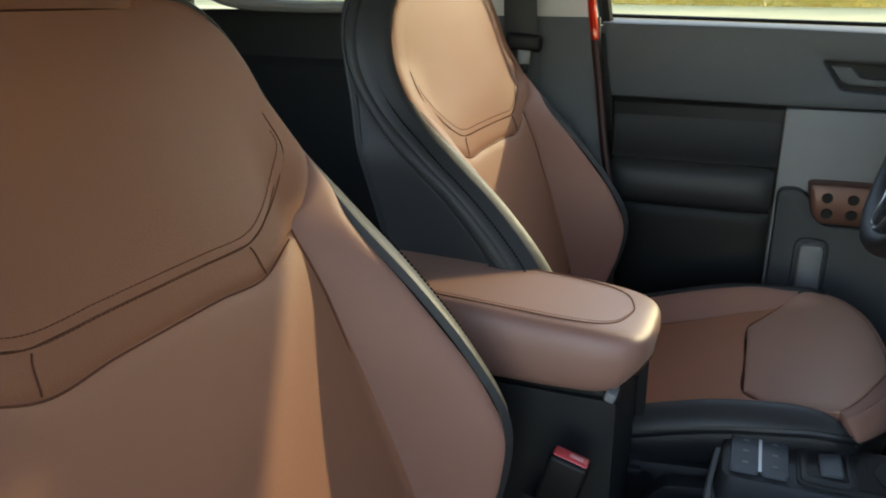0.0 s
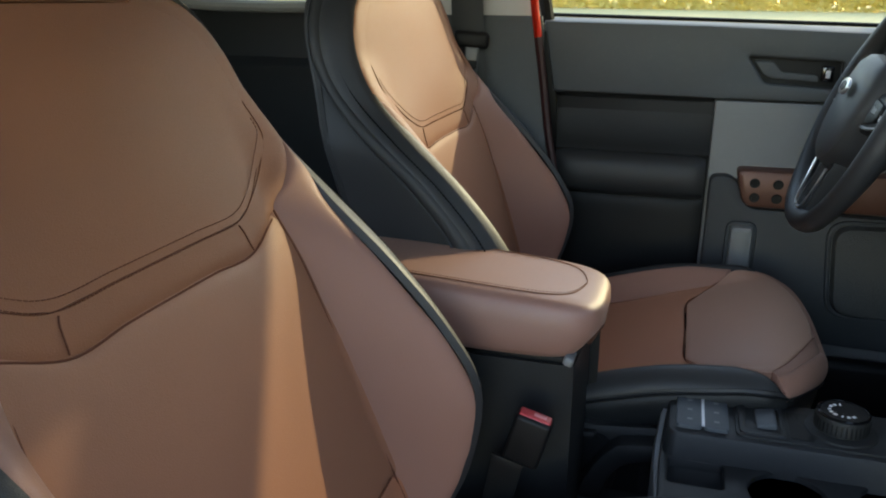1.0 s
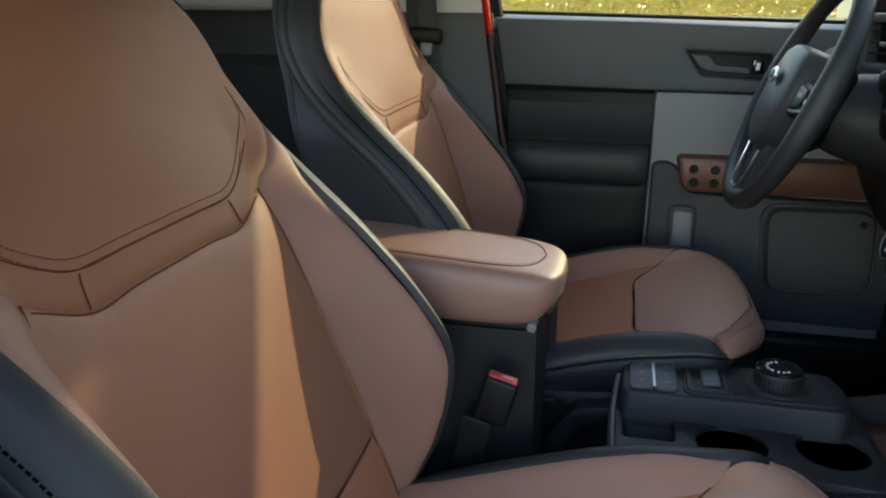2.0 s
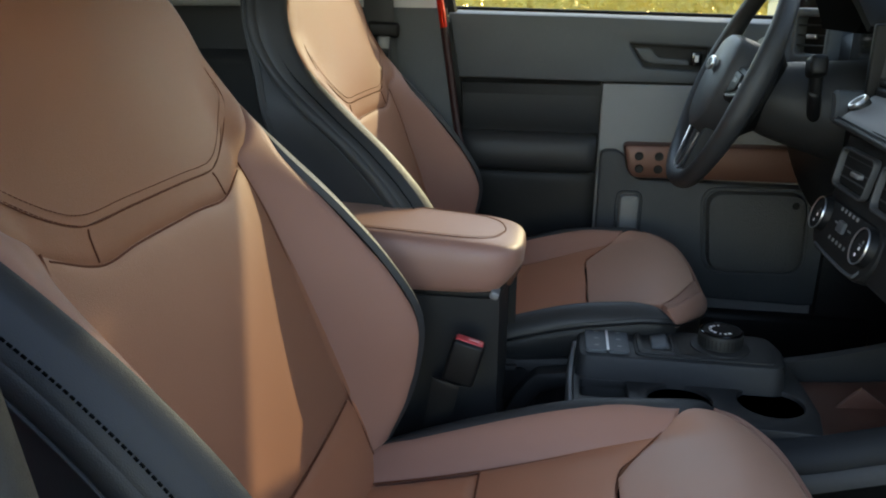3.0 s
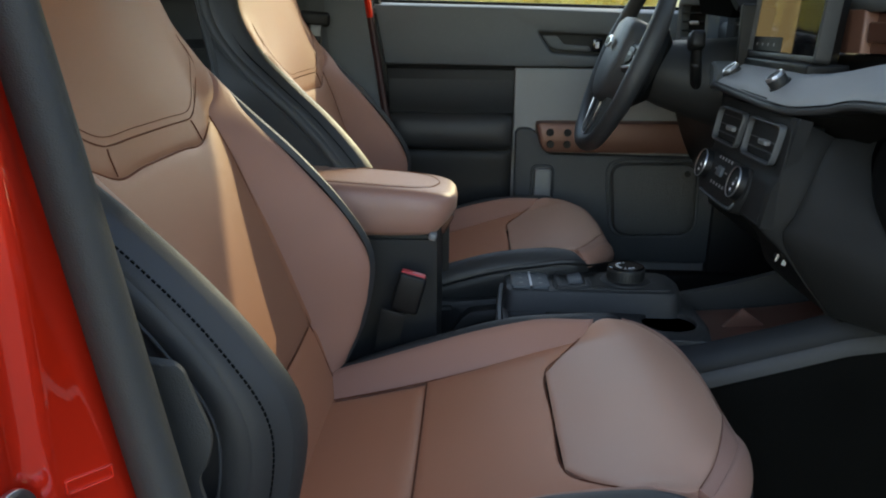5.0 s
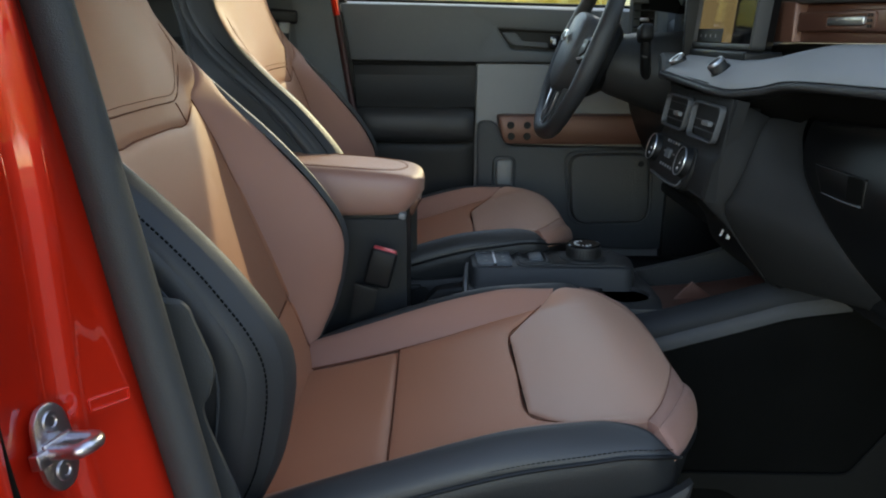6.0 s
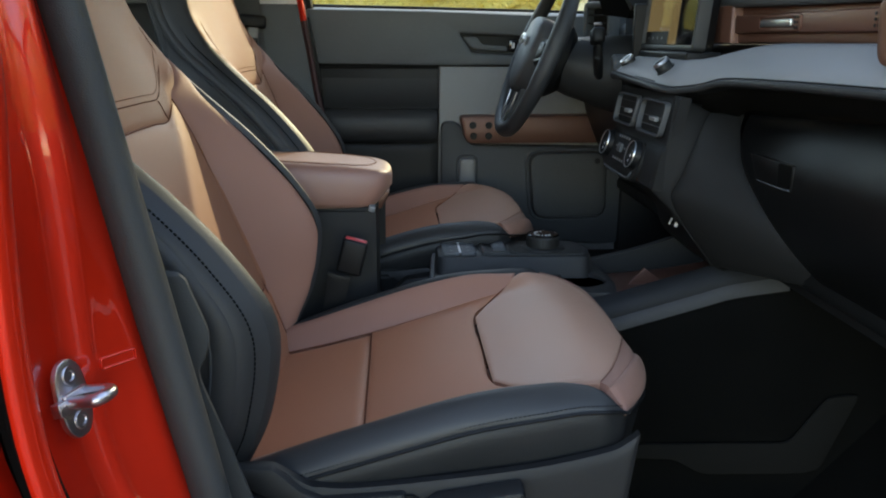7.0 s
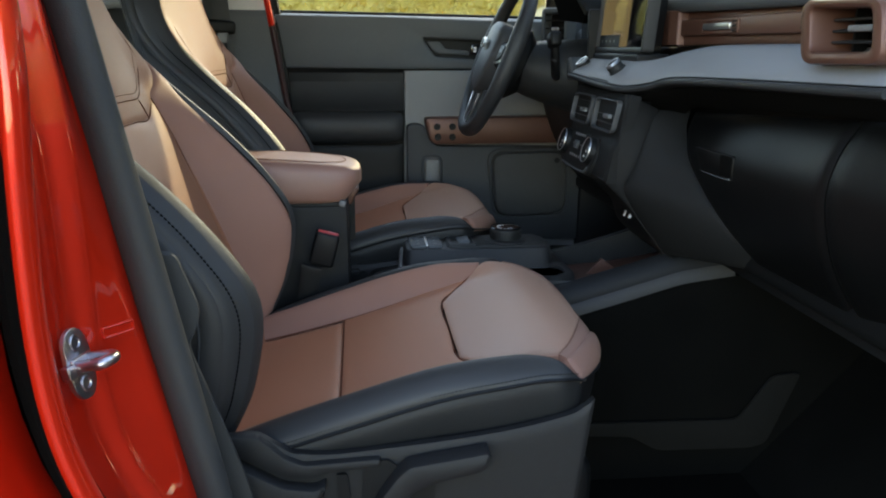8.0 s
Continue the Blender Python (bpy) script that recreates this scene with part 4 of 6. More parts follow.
    # window frame and glass
    part("window_frame", tube([(0.10, 0.80, 1.30), (0.075, 0.775, 1.45), (0.05, 0.74, 1.63), (0.52, 0.745, 1.655), (0.86, 0.785, 1.52), (1.20, 0.83, 1.30)], 0.014, 8, 60), BLACK, ob)
    part("mirror_sail", slab([(0.93, 1.288), (1.20, 1.284), (0.93, 1.42)], 0.02, lambda u, v, w: (u, 0.80 + w, v), bevel=0.003), BLACK, ob, "black mirror corner trim")
    pane = part("pane", slab([(0.07, 1.28), (0.055, 1.45), (0.03, 1.64), (0.52, 1.66), (0.88, 1.51), (1.20, 1.28)], 0.004, lambda u, v, w: (u, 0.835 - 0.25 * (v - 1.28) + w, v), bevel=0), PANE, ob, "clear side window glass")
    m = part("door_mirror", bar((-0.07, -0.10, -0.075), (0.05, 0.10, 0.075), 0.035, pose(0.92, 1.03, 1.365, 0, 0, 8)), BLACK, ob, "black outside mirror housing")
    part("mirror_glass", bar((-0.074, -0.085, -0.06), (-0.0705, 0.085, 0.06), 0.002, pose(0.92, 1.03, 1.365, 0, 0, 8)), CHROME, m)
    part("mirror_arm", tube([(0.95, 0.83, 1.30), (0.94, 0.93, 1.315)], 0.025, 10), BLACK, m)
    return ob


driver_door()

# driver's belt hanging on the pillar
belt = thing("seat_belt", (-0.04, 0.66, 0.60), "grey seat belt with metal tongue hanging on the pillar", "seat belt")
for k, dx in enumerate((0.0, 0.026)):
    part("webbing", shell(ruled([(-0.075 + dx, 0.675 - 0.012 * k, 1.60), (-0.068 + dx, 0.680 - 0.012 * k, 1.30), (-0.040 + dx, 0.672 - 0.012 * k, 1.0), (-0.03 + dx, 0.668 - 0.012 * k, 0.6)],
                                [(-0.038 + dx, 0.690 - 0.012 * k, 1.60), (-0.030 + dx, 0.690 - 0.012 * k, 1.30), (0.0 + dx, 0.680 - 0.012 * k, 1.0), (0.008 + dx, 0.676 - 0.012 * k, 0.6)], 6, 30),
                          (0.3, -1, 0), 0.0015, 0.0005, 0.002), WEBBING, belt)
part("belt_ring", bar((-0.034, -0.012, -0.016), (0.034, 0.012, 0.016), 0.008, pose(-0.022, 0.655, 1.268, 0, 4, 14)), BLACK, belt, "black plastic belt guide")
tg = part("tongue", bar((-0.014, -0.004, -0.024), (0.014, 0.004, 0.026), 0.004, pose(-0.020, 0.648, 1.230, 0, 4, 14)), surface("dull_tongue_steel", (0.10, 0.10, 0.10), 0.4, metal=0.2), belt, "dull metal belt tongue")
part("slot", bar((-0.009, -0.005, -0.010), (0.009, 0.005, 0.006), 0.002, pose(-0.018, 0.6472, 1.224, 0, 4, 14)), BLACK, tg)


# ---- centre console ----
def console():
    ob = thing("center_console", (0.4, 0.04, FLOOR), "charcoal centre console with brown padded armrest and rotary shifter", "center console")
    c = 0.042
    # padded armrest lid: sections along x
    secs = [(-0.20, 0.078, 0.962, 1.034), (-0.10, 0.086, 0.960, 1.038), (0.0, 0.090, 0.958, 1.036), (0.10, 0.090, 0.957, 1.032), (0.19, 0.089, 0.956, 1.026),
            (0.245, 0.087, 0.956, 1.022), (0.280, 0.082, 0.956, 1.018), (0.301, 0.073, 0.958, 1.013), (0.312, 0.056, 0.963, 1.006), (0.316, 0.030, 0.972, 0.997)]
    bm = bmesh.new()
    rings = []
    S = smooth_line(secs, 46)
    for x, h, zl, zt in S:
        hh = (zt - zl)
        half = [(-0.86, 0.0), (-0.95, 0.04), (-0.99, 0.14), (-1.01, 0.35), (-1.01, 0.60), (-0.99, 0.76), (-0.955, 0.87), (-0.90, 0.945), (-0.82, 0.985), (-0.6, 0.998), (-0.3, 1.0)]
        prof = half + [(0, 1.002)] + [(-a, b) for a, b in half[::-1]]
        rings.append([bm.verts.new((x - 0.042 * max(0, 0.62 - q) ** 1.3 * max(0.0, (x - 0.20) / 0.115), c + h * p, zl - 0.006 + (hh + 0.006) * q)) for p, q in prof])
    for a, b in zip(rings, rings[1:]):
        for i in range(len(a)):
            bm.faces.new((a[i], a[(i + 1) % len(a)], b[(i + 1) % len(b)], b[i]))
    bm.faces.new(rings[0])
    bm.faces.new(rings[-1][::-1])
    lid = part("armrest_lid", bm, surface("pale_brown_armrest_leather", (0.285, 0.142, 0.106), 0.46, spec=0.70, grain=0.16, grain_scale=900, cells=True, var=0.12, var_scale=7, sheen=0.18), ob, "brown padded leather armrest lid", sharp=60)

    def lid_z(x, f):
        h, zl, zt = (np.interp(x, [q[0] for q in secs], [q[k] for q in secs]) for k in (1, 2, 3))
        return c + h * f, zl + (zt - zl) * 0.985
    edge = [(-0.19, -0.72), (-0.08, -0.74), (0.05, -0.75), (0.16, -0.75), (0.235, -0.72), (0.272, -0.55), (0.286, -0.1), (0.286, 0.25), (0.272, 0.6), (0.235, 0.74), (0.16, 0.75), (0.0, 0.75), (-0.19, 0.72)]
    seam = [(x, lid_z(x, f)[0], lid_z(x, f)[1] + 0.0012) for x, f in edge]
    LID_THREAD = surface("tan_thread", (0.20, 0.095, 0.062), 0.9, spec=0.1)
    part("lid_seam", tube(seam, 0.0008, 6, 120), LID_THREAD, lid)
    part("stitching", stitches([(x, y + (0.0045 if y < c else -0.0045), z + 0.001) for x, y, z in seam], n=200), LID_THREAD, lid)
    part("console_box", shell(ruled([(-0.20, c - 0.075, 0.946), (0.0, c - 0.085, 0.946), (0.20, c - 0.086, 0.946), (0.278, c - 0.085, 0.946), (0.289, c - 0.076, 0.946), (0.291, c, 0.946), (0.289, c + 0.076, 0.946), (0.278, c + 0.085, 0.946), (0.0, c + 0.085, 0.946), (-0.20, c + 0.075, 0.946)],
                                    [(-0.20, c - 0.10, 0.45), (0.0, c - 0.11, 0.45), (0.20, c - 0.11, 0.45), (0.278, c - 0.095, 0.45), (0.292, c - 0.08, 0.45), (0.294, c, 0.45), (0.292, c + 0.08, 0.45), (0.278, c + 0.095, 0.45), (0.0, c + 0.11, 0.45), (-0.20, c + 0.10, 0.45)], 12, 70),
                              (0, -1, 0), 0.006, 0.001, 0.004), COVER, ob, "charcoal storage box below the armrest")
    part("box_top", rbox((-0.195, c - 0.076, 0.940), (0.282, c + 0.076, 0.952), 0.002), BLACK, ob)
    part("latch", bar((-0.006, -0.014, -0.005), (0.006, 0.014, 0.006), 0.003, pose(0.281, c - 0.072, 0.950, 0, 20, 0)), GREY, ob, "worn grey lid latch")
    part("lid_hinge", bar((-0.012, -0.03, -0.018), (0.004, 0.03, 0.018), 0.004, pose(0.300, c + 0.05, 0.945, 0, 28, 0)), BRONZE, ob)
    # tunnel with its walls
    part("tunnel", rbox((0.28, -0.10, FLOOR - 0.02), (0.98, 0.165, 0.70), 0.03), DARK, ob, "charcoal tunnel body")
    part("far_wall", shell(ruled([(0.285, 0.118, 0.802), (0.40, 0.120, 0.800), (0.60, 0.150, 0.80), (0.72, 0.160, 0.81), (0.86, 0.165, 0.845), (0.98, 0.165, 0.89)],
                                 [(0.285, 0.150, 0.50), (0.40, 0.150, 0.50), (0.60, 0.165, 0.50), (0.72, 0.170, 0.50), (0.86, 0.170, 0.5), (0.98, 0.170, 0.5)], 12, 40), (0, 1, 0.5), 0.02, 0.004, 0.006), DARK, ob, "charcoal console side wall")
    near_t = [(0.285, -0.060, 0.785), (0.38, -0.065, 0.790), (0.48, -0.075, 0.797), (0.58, -0.088, 0.800), (0.66, -0.097, 0.809), (0.73, -0.100, 0.829), (0.79, -0.100, 0.846), (0.845, -0.100, 0.862), (0.89, -0.10, 0.874), (0.98, -0.10, 0.886)]
    near_b = [(x, y - 0.030, z - 0.036) for x, y, z in near_t]
    part("near_wall", shell(ruled(near_t, near_b, 12, 50), (0, -1, 0.5), 0.02, 0.006, 0.010, puff=0.004), surface("dark_padded_rail", (0.014, 0.0155, 0.0175), 0.55, spec=0.25, grain=0.3, grain_scale=1300), ob, "charcoal padded console rail")
    part("kick_panel", shell(ruled(near_b, [(x, y - 0.008, z - 0.022) for x, y, z in near_b], 8, 40), (0, -1, 0.3), 0.01, 0.003, 0.005), surface("worn_grey_strip", (0.055, 0.056, 0.057), 0.6, spec=0.25, grain=0.3, grain_scale=900, wear=0.08), ob, "worn grey strip below the rail")
    part("side_carpet", shell(ruled([(x, y - 0.007, z - 0.023) for x, y, z in near_b] + [(1.1, -0.14, 0.83), (1.33, -0.14, 0.83)], [(x, -0.15, FLOOR) for x, y, z in near_b] + [(1.1, -0.15, FLOOR), (1.33, -0.15, FLOOR)], 10, 40), (0, -1, 0.2), 0.02, 0.003, 0.01), CARPET_RECESS, ob, "black carpeted tunnel side")
    # Flat strip, slightly paler than the carpet round it.
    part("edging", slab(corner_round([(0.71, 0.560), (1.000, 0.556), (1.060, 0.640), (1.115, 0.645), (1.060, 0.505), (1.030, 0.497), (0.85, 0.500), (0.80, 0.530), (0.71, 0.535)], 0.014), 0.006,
                        lambda u, v, q: (u, -0.158 + q, v), bevel=0.002), STRIP_GREY, ob, "dim grey strip low on the tunnel")
    # deck with two cup holders and the slot beside the switch pod
    cups = [(0.535, -0.018, 0.043), (0.655, -0.008, 0.043)]
    holes = [[(x + r * math.cos(q * 0.2618), y + r * math.sin(q * 0.2618)) for q in range(24)] for x, y, r in cups]
    holes.append(corner_round([(0.402, 0.022), (0.466, 0.022), (0.466, -0.030), (0.402, -0.030)], 0.006))
    deck = part("deck", slab([(0.392, -0.070), (0.700, -0.090), (0.712, -0.03), (0.712, 0.05), (0.705, 0.15), (0.392, 0.135)], 0.012, lambda u, v, q: (u, v, 0.812 - q), holes, bevel=0.003), POD, ob, "dark slate cup holder deck")
    for x, y, r in cups:
        part("cup_well", lathe([(r + 0.001, 0.805), (r - 0.002, 0.72), (r - 0.004, 0.715), (0.002, 0.715), (0.002, 0.712), (r, 0.711), (r + 0.003, 0.72), (r + 0.003, 0.805)], pose(x, y, 0), 28, closed=False), BLACK, deck, "black cup holder well")
    part("cup_spring", bar((-0.006, -0.003, -0.012), (0.006, 0.003, 0.012), 0.002, pose(0.678, 0.022, 0.790, 10, 0, 20)), GREY, deck)
    part("slot_floor", rbox((0.39, -0.05, 0.705), (0.48, 0.03, 0.712), 0), BLACK, deck)
    part("deck_front", shell(ruled([(0.388, -0.066, 0.797), (0.384, 0.0, 0.797), (0.384, 0.06, 0.812), (0.390, 0.12, 0.835), (0.392, 0.135, 0.835)],
                                   [(0.384, -0.066, 0.66), (0.382, 0.0, 0.66), (0.382, 0.06, 0.66), (0.386, 0.12, 0.66), (0.390, 0.138, 0.66)], 10, 24), (-1, 0, 0), 0.008, 0.003, 0.004), GREY, ob, "mid grey upright front edge")
    part("bin_floor", rbox((0.29, -0.06, 0.70), (0.385, 0.12, 0.708), 0), DARK, ob)
    part("charge_port", bar((-0.02, -0.03, -0.004), (0.02, 0.03, 0.004), 0.003, pose(0.345, 0.02, 0.715)), BRONZE, ob, "bronze tray insert with chrome socket")
    part("port", lathe([(0.013, 0.0), (0.013, 0.008), (0.010, 0.010), (0.008, 0.004), (0.001, 0.004)], pose(0.350, 0.0, 0.719), 20), CHROME, ob)
    # raised switch pod
    pod_o = corner_round([(0.398, 0.028), (0.398, 0.140), (0.678, 0.146), (0.690, 0.090), (0.680, 0.028)], 0.020)
    pod = part("switch_pod", slab(pod_o, 0.075, lambda u, v, q: (u - 0.1 * q * (1 if u < 0.5 else -0.6), v - 0.12 * q * (1 if v < 0.09 else -1), 0.846 - q), bevel=0.007), POD, ob, "dark slate switch pod")
    part("gloss_inlay", slab(corner_round([(0.478, 0.036), (0.478, 0.130), (0.668, 0.134), (0.677, 0.090), (0.668, 0.036)], 0.012), 0.003, lambda u, v, q: (u, v, 0.8485 - q), bevel=0.001), DARK, pod)
    for x0, x1 in ((0.408, 0.4385), (0.4410, 0.470)):
        part("button", slab(corner_round([(x0, 0.038), (x1, 0.038), (x1, 0.126), (x0, 0.126)], 0.006), 0.005, lambda u, v, q: (u, v, 0.851 - q), bevel=0.0012), SLATE, pod)
    part("light_bar", rbox((0.4380, 0.042, 0.8495), (0.4415, 0.122, 0.8520), 0.0005), WHITE, pod, "white lit strip between the buttons")
    for y in (0.055, 0.08, 0.105):
        for x in (0.424, 0.456):
            part("icon", rbox((x - 0.003, y - 0.002, 0.8508), (x + 0.003, y + 0.002, 0.8514), 0), GREY, pod)
    part("brake_bezel", slab(corner_round([(0.482, 0.042), (0.535, 0.042), (0.535, 0.122), (0.482, 0.122)], 0.006), 0.005, lambda u, v, q: (u, v, 0.8515 - q),
                             [corner_round([(0.490, 0.050), (0.530, 0.050), (0.530, 0.114), (0.490, 0.114)], 0.005)], bevel=0.0015), POD, pod, "dark slate switch bezel")
    part("brake_switch", bar((-0.012, -0.022, -0.005), (0.012, 0.022, 0.004), 0.003, pose(0.514, 0.082, 0.851, 0, -10, 0)), SLATE, pod, "grey parking brake switch")
    part("recess", rbox((0.540, 0.045, 0.8475), (0.566, 0.112, 0.8492), 0), BLACK, pod)
    K = pose(0.600, 0.084, 0.848) @ Matrix.Diagonal((0.80, 0.80, 0.90, 1))
    part("dial_base", lathe([(0.052, 0.0), (0.051, 0.003), (0.045, 0.005), (0.001, 0.005)], K, 40), DARK, pod)
    dial = part("rotary_dial", lathe([(0.0365, 0.004), (0.0385, 0.006), (0.0385, 0.024), (0.037, 0.028), (0.0345, 0.030), (0.0325, 0.0295), (0.001, 0.0292)], K, 48), DARK, pod, "ribbed rotary gear dial")
    part("dial_ring", lathe([(0.0372, 0.0275), (0.0378, 0.0295), (0.0352, 0.0312), (0.0335, 0.0306)], K, 48, closed=True), GLOSS, dial)
    part("dial_face", lathe([(0.0335, 0.0290), (0.0335, 0.0302), (0.001, 0.0302)], K, 40), GLOSS, dial, "gloss black dial face")
    for k in range(9):
        a = 1.7 + k * 0.46
        part("dial_mark", bar((-0.0022, -0.0014 - 0.0014 * (k % 3), 0), (0.0022, 0.0014, 0.0006), 0, K @ pose(0.020 * math.cos(a), 0.020 * math.sin(a), 0.0303, 0, 0, math.degrees(a))), WHITE, dial)
    for k in range(36):
        a = k * math.pi / 18
        part("rib", bar((0.0380, -0.0010, 0.008), (0.0392, 0.0010, 0.023), 0, K @ pose(0, 0, 0, 0, 0, math.degrees(a))), BLACK, dial)
    # bronze lined tray ahead of the pod
    part("tray", shell(ruled([(0.715, -0.060, 0.780), (0.85, -0.065, 0.790), (0.97, -0.07, 0.81)], [(0.715, 0.135, 0.780), (0.85, 0.140, 0.790), (0.97, 0.14, 0.81)], 12, 20), (0, 0, 1), 0.01, 0.002, 0.005), BRONZE, ob, "bronze lined phone tray")
    part("tray_side", shell(ruled([(0.715, 0.140, 0.778), (0.85, 0.145, 0.790), (0.98, 0.145, 0.81)], [(0.715, 0.155, 0.808), (0.85, 0.160, 0.840), (0.98, 0.162, 0.885)], 6, 20), (0, -1, 0), 0.008, 0.002, 0.004), DARK, ob)
    part("tray_fin", slab([(0.755, 0.778), (0.790, 0.815), (0.835, 0.782)], 0.006, lambda u, v, q: (u, 0.05 + q, v), bevel=0.001), BRONZE, ob, "small bronze divider")
    return ob


console()


def buckle(x, y, z, label):
    ob = thing("belt_buckle", (x, y, z - 0.15), label, "belt buckle")
    B = pose(x, y, z, 0, 15, 0)
    body = part("body", bar((-0.0205, -0.013, -0.058), (0.0205, 0.013, 0.0), 0.005, B), BLACK, ob, "black plastic buckle body")
    part("button", bar((-0.0180, -0.0085, -0.004), (0.0180, 0.0085, 0.0015), 0.003, B), BUTTON_RED, body, "red release button")
    part("press_mark", bar((-0.002, -0.003, 0.0013), (0.012, 0.003, 0.0022), 0.0008, B), surface("faded_red_marking", (0.75, 0.30, 0.30), 0.5), body)
    part("stalk", shell(ruled([(x - 0.048, y, z - 0.055), (x - 0.055, y, z - 0.10), (x - 0.066, y, z - 0.17), (x - 0.07, y, z - 0.24)], [(x - 0.012, y, z - 0.065), (x - 0.022, y, z - 0.11), (x - 0.035, y, z - 0.17), (x - 0.04, y, z - 0.24)], 6, 20),
                        (0, -1, 0), 0.004, 0.001, 0.002), BLACK, ob, "black webbing stalk")
    return ob


buckle(0.258, -0.110, 0.914, "black seat belt buckle with red button beside the console")


# ---- dashboard ----
def dashboard():
    ob = thing("dashboard", (0.95, 0.0, 1.0), "blue-grey dashboard with bronze trim, screen and glovebox", "dashboard")
    edge = [(0.735, 0.168, 1.166), (0.739, 0.10, 1.162), (0.742, 0.03, 1.158), (0.745, -0.07, 1.154), (0.757, -0.118, 1.152), (0.780, -0.168, 1.159), (0.796, -0.225, 1.170), (0.803, -0.40, 1.175), (0.809, -0.55, 1.177), (0.815, -0.725, 1.179)]
    rear = [(0.800, 0.215, 1.208), (0.802, 0.14, 1.208), (0.804, 0.03, 1.208), (0.806, -0.075, 1.208), (0.825, -0.118, 1.214), (0.852, -0.160, 1.226), (0.872, -0.220, 1.234), (0.880, -0.40, 1.236), (0.884, -0.55, 1.236), (0.888, -0.73, 1.236)]
    edge = [(x, y, z + 0.009) for x, y, z in edge]
    shelf = part("shelf", shell(ruled(edge, rear, 20, 90), (0, 0, 1), 0.012, 0.008, 0.010), SHELF, ob, "blue-grey soft dash shelf")
    lip = [(x + 0.004, y, z - 0.007) for x, y, z in edge]
    part("shelf_lip", tube(lip, 0.0050, 10, 100), POD, shelf)
    part("lip_line", tube([(x + 0.0045, y, z - 0.0005) for x, y, z in edge], 0.0012, 6, 100), BLACK, shelf, "dark groove along the edge")
    under = [(max(x + 0.02, 0.775), y, z - 0.016) for x, y, z in edge]
    # Carpet black on the underside paints the shade below the shelf.
    part("underside", shell(ruled(under, [(0.865, y, float(np.interp(y, [-0.7, -0.335, -0.15, -0.1], [1.150, 1.136, 1.125, 1.10]))) for x, y, z in edge], 10, 60), (-1, 0, -0.6), 0.01, 0.002, 0.006), CARPET_RECESS, ob, "recess under the shelf with its shade in black colour")
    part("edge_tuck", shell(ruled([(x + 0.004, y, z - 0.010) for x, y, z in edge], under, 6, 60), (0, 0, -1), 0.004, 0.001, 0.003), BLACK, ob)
    # upper dash body and bronze band
    part("upper_dash", shell(ruled([(0.884, 0.20, 1.304), (0.884, -0.05, 1.301), (0.886, -0.25, 1.298), (0.888, -0.40, 1.296), (0.89, -0.475, 1.294)], [(1.22, 0.20, 1.29), (1.22, -0.05, 1.288), (1.22, -0.3, 1.288), (1.22, -0.45, 1.285), (1.22, -0.60, 1.275)], 14, 40), (0, 0, 1), 0.014, 0.006, 0.012), SLATE, ob, "slate upper dash pad")
    part("dash_brow", tube([(0.890, 0.20, 1.301), (0.890, -0.05, 1.296), (0.891, -0.25, 1.292), (0.893, -0.47, 1.289)], 0.0125, 12, 40), SLATE, ob)
    band = part("bronze_band", shell(ruled([(0.900, 0.09, 1.290), (0.902, -0.25, 1.286), (0.903, -0.40, 1.284), (0.904, -0.475, 1.282)], [(0.892, 0.09, 1.228), (0.895, -0.25, 1.230), (0.896, -0.40, 1.230), (0.897, -0.475, 1.230)], 10, 40), (-1, 0, 0), 0.01, 0.002, 0.004), BRONZE, ob, "bronze recessed dash band")
    part("band_wall", slab(corner_round([(0.872, 0.095), (0.872, -0.006), (0.882, -0.026), (0.902, -0.030), (0.902, 0.095)], 0.004), 0.060, lambda u, v, q: (u, v, 1.288 - q), bevel=0.003), BRONZE, band)
    part("band_rail", rbox((0.885, -0.466, 1.243), (0.896, -0.034, 1.271), 0.003), BRONZE, band, "bronze rail with clip slot")
    part("clip", bar((-0.003, -0.050, -0.0055), (0.003, 0.050, 0.0055), 0.002, pose(0.8835, -0.186, 1.257)), SATIN, band, "silver clip bar")
    part("clip_rim", slab(corner_round([(-0.262, 1.2455), (-0.126, 1.2455), (-0.126, 1.2685), (-0.262, 1.2685)], 0.006), 0.003, lambda u, v, q: (0.8825 + q, u, v), [corner_round([(-0.240, 1.2495), (-0.132, 1.2495), (-0.132, 1.2645), (-0.240, 1.2645)], 0.005)], bevel=0.0006), BRONZE, band)
    for z in (1.250, 1.257, 1.264):
        for y in (-0.247, -0.254, -0.440, -0.448):
            part("rivet", lathe([(0.0022, 0), (0.002, 0.001), (0.0005, 0.001)], pose(0.8822 if y > -0.3 else 0.8845, y, z, 0, -90), 10), BLACK, band)
    # passenger's outer vent
    V = [(-0.556, 1.277), (-0.706, 1.272), (-0.716, 1.208), (-0.566, 1.206)]
    outer, inner = corner_round(V, 0.020), corner_round([(-0.578, 1.267), (-0.690, 1.263), (-0.697, 1.221), (-0.586, 1.219)], 0.010)
    vent = part("air_vent", slab(outer, 0.085, lambda u, v, q: (0.815 + q, u, v), [inner], bevel=0.005), BRONZE, ob, "bronze framed air vent")
    part("throat", rbox((0.870, -0.715, 1.205), (0.873, -0.560, 1.275), 0), CARPET_RECESS, vent)
    for z in (1.231, 1.243, 1.255):
        part("slat", bar((-0.009, -0.056, -0.0014), (0.009, 0.056, 0.0014), 0.001, pose(0.850, -0.640, z, 0, -6, 0)), DARK, vent)
    part("slat_tab", bar((-0.006, -0.020, -0.0035), (0.006, 0.020, 0.0035), 0.002, pose(0.838, -0.646, 1.2445)), GREY, vent, "dull grey vent tab")
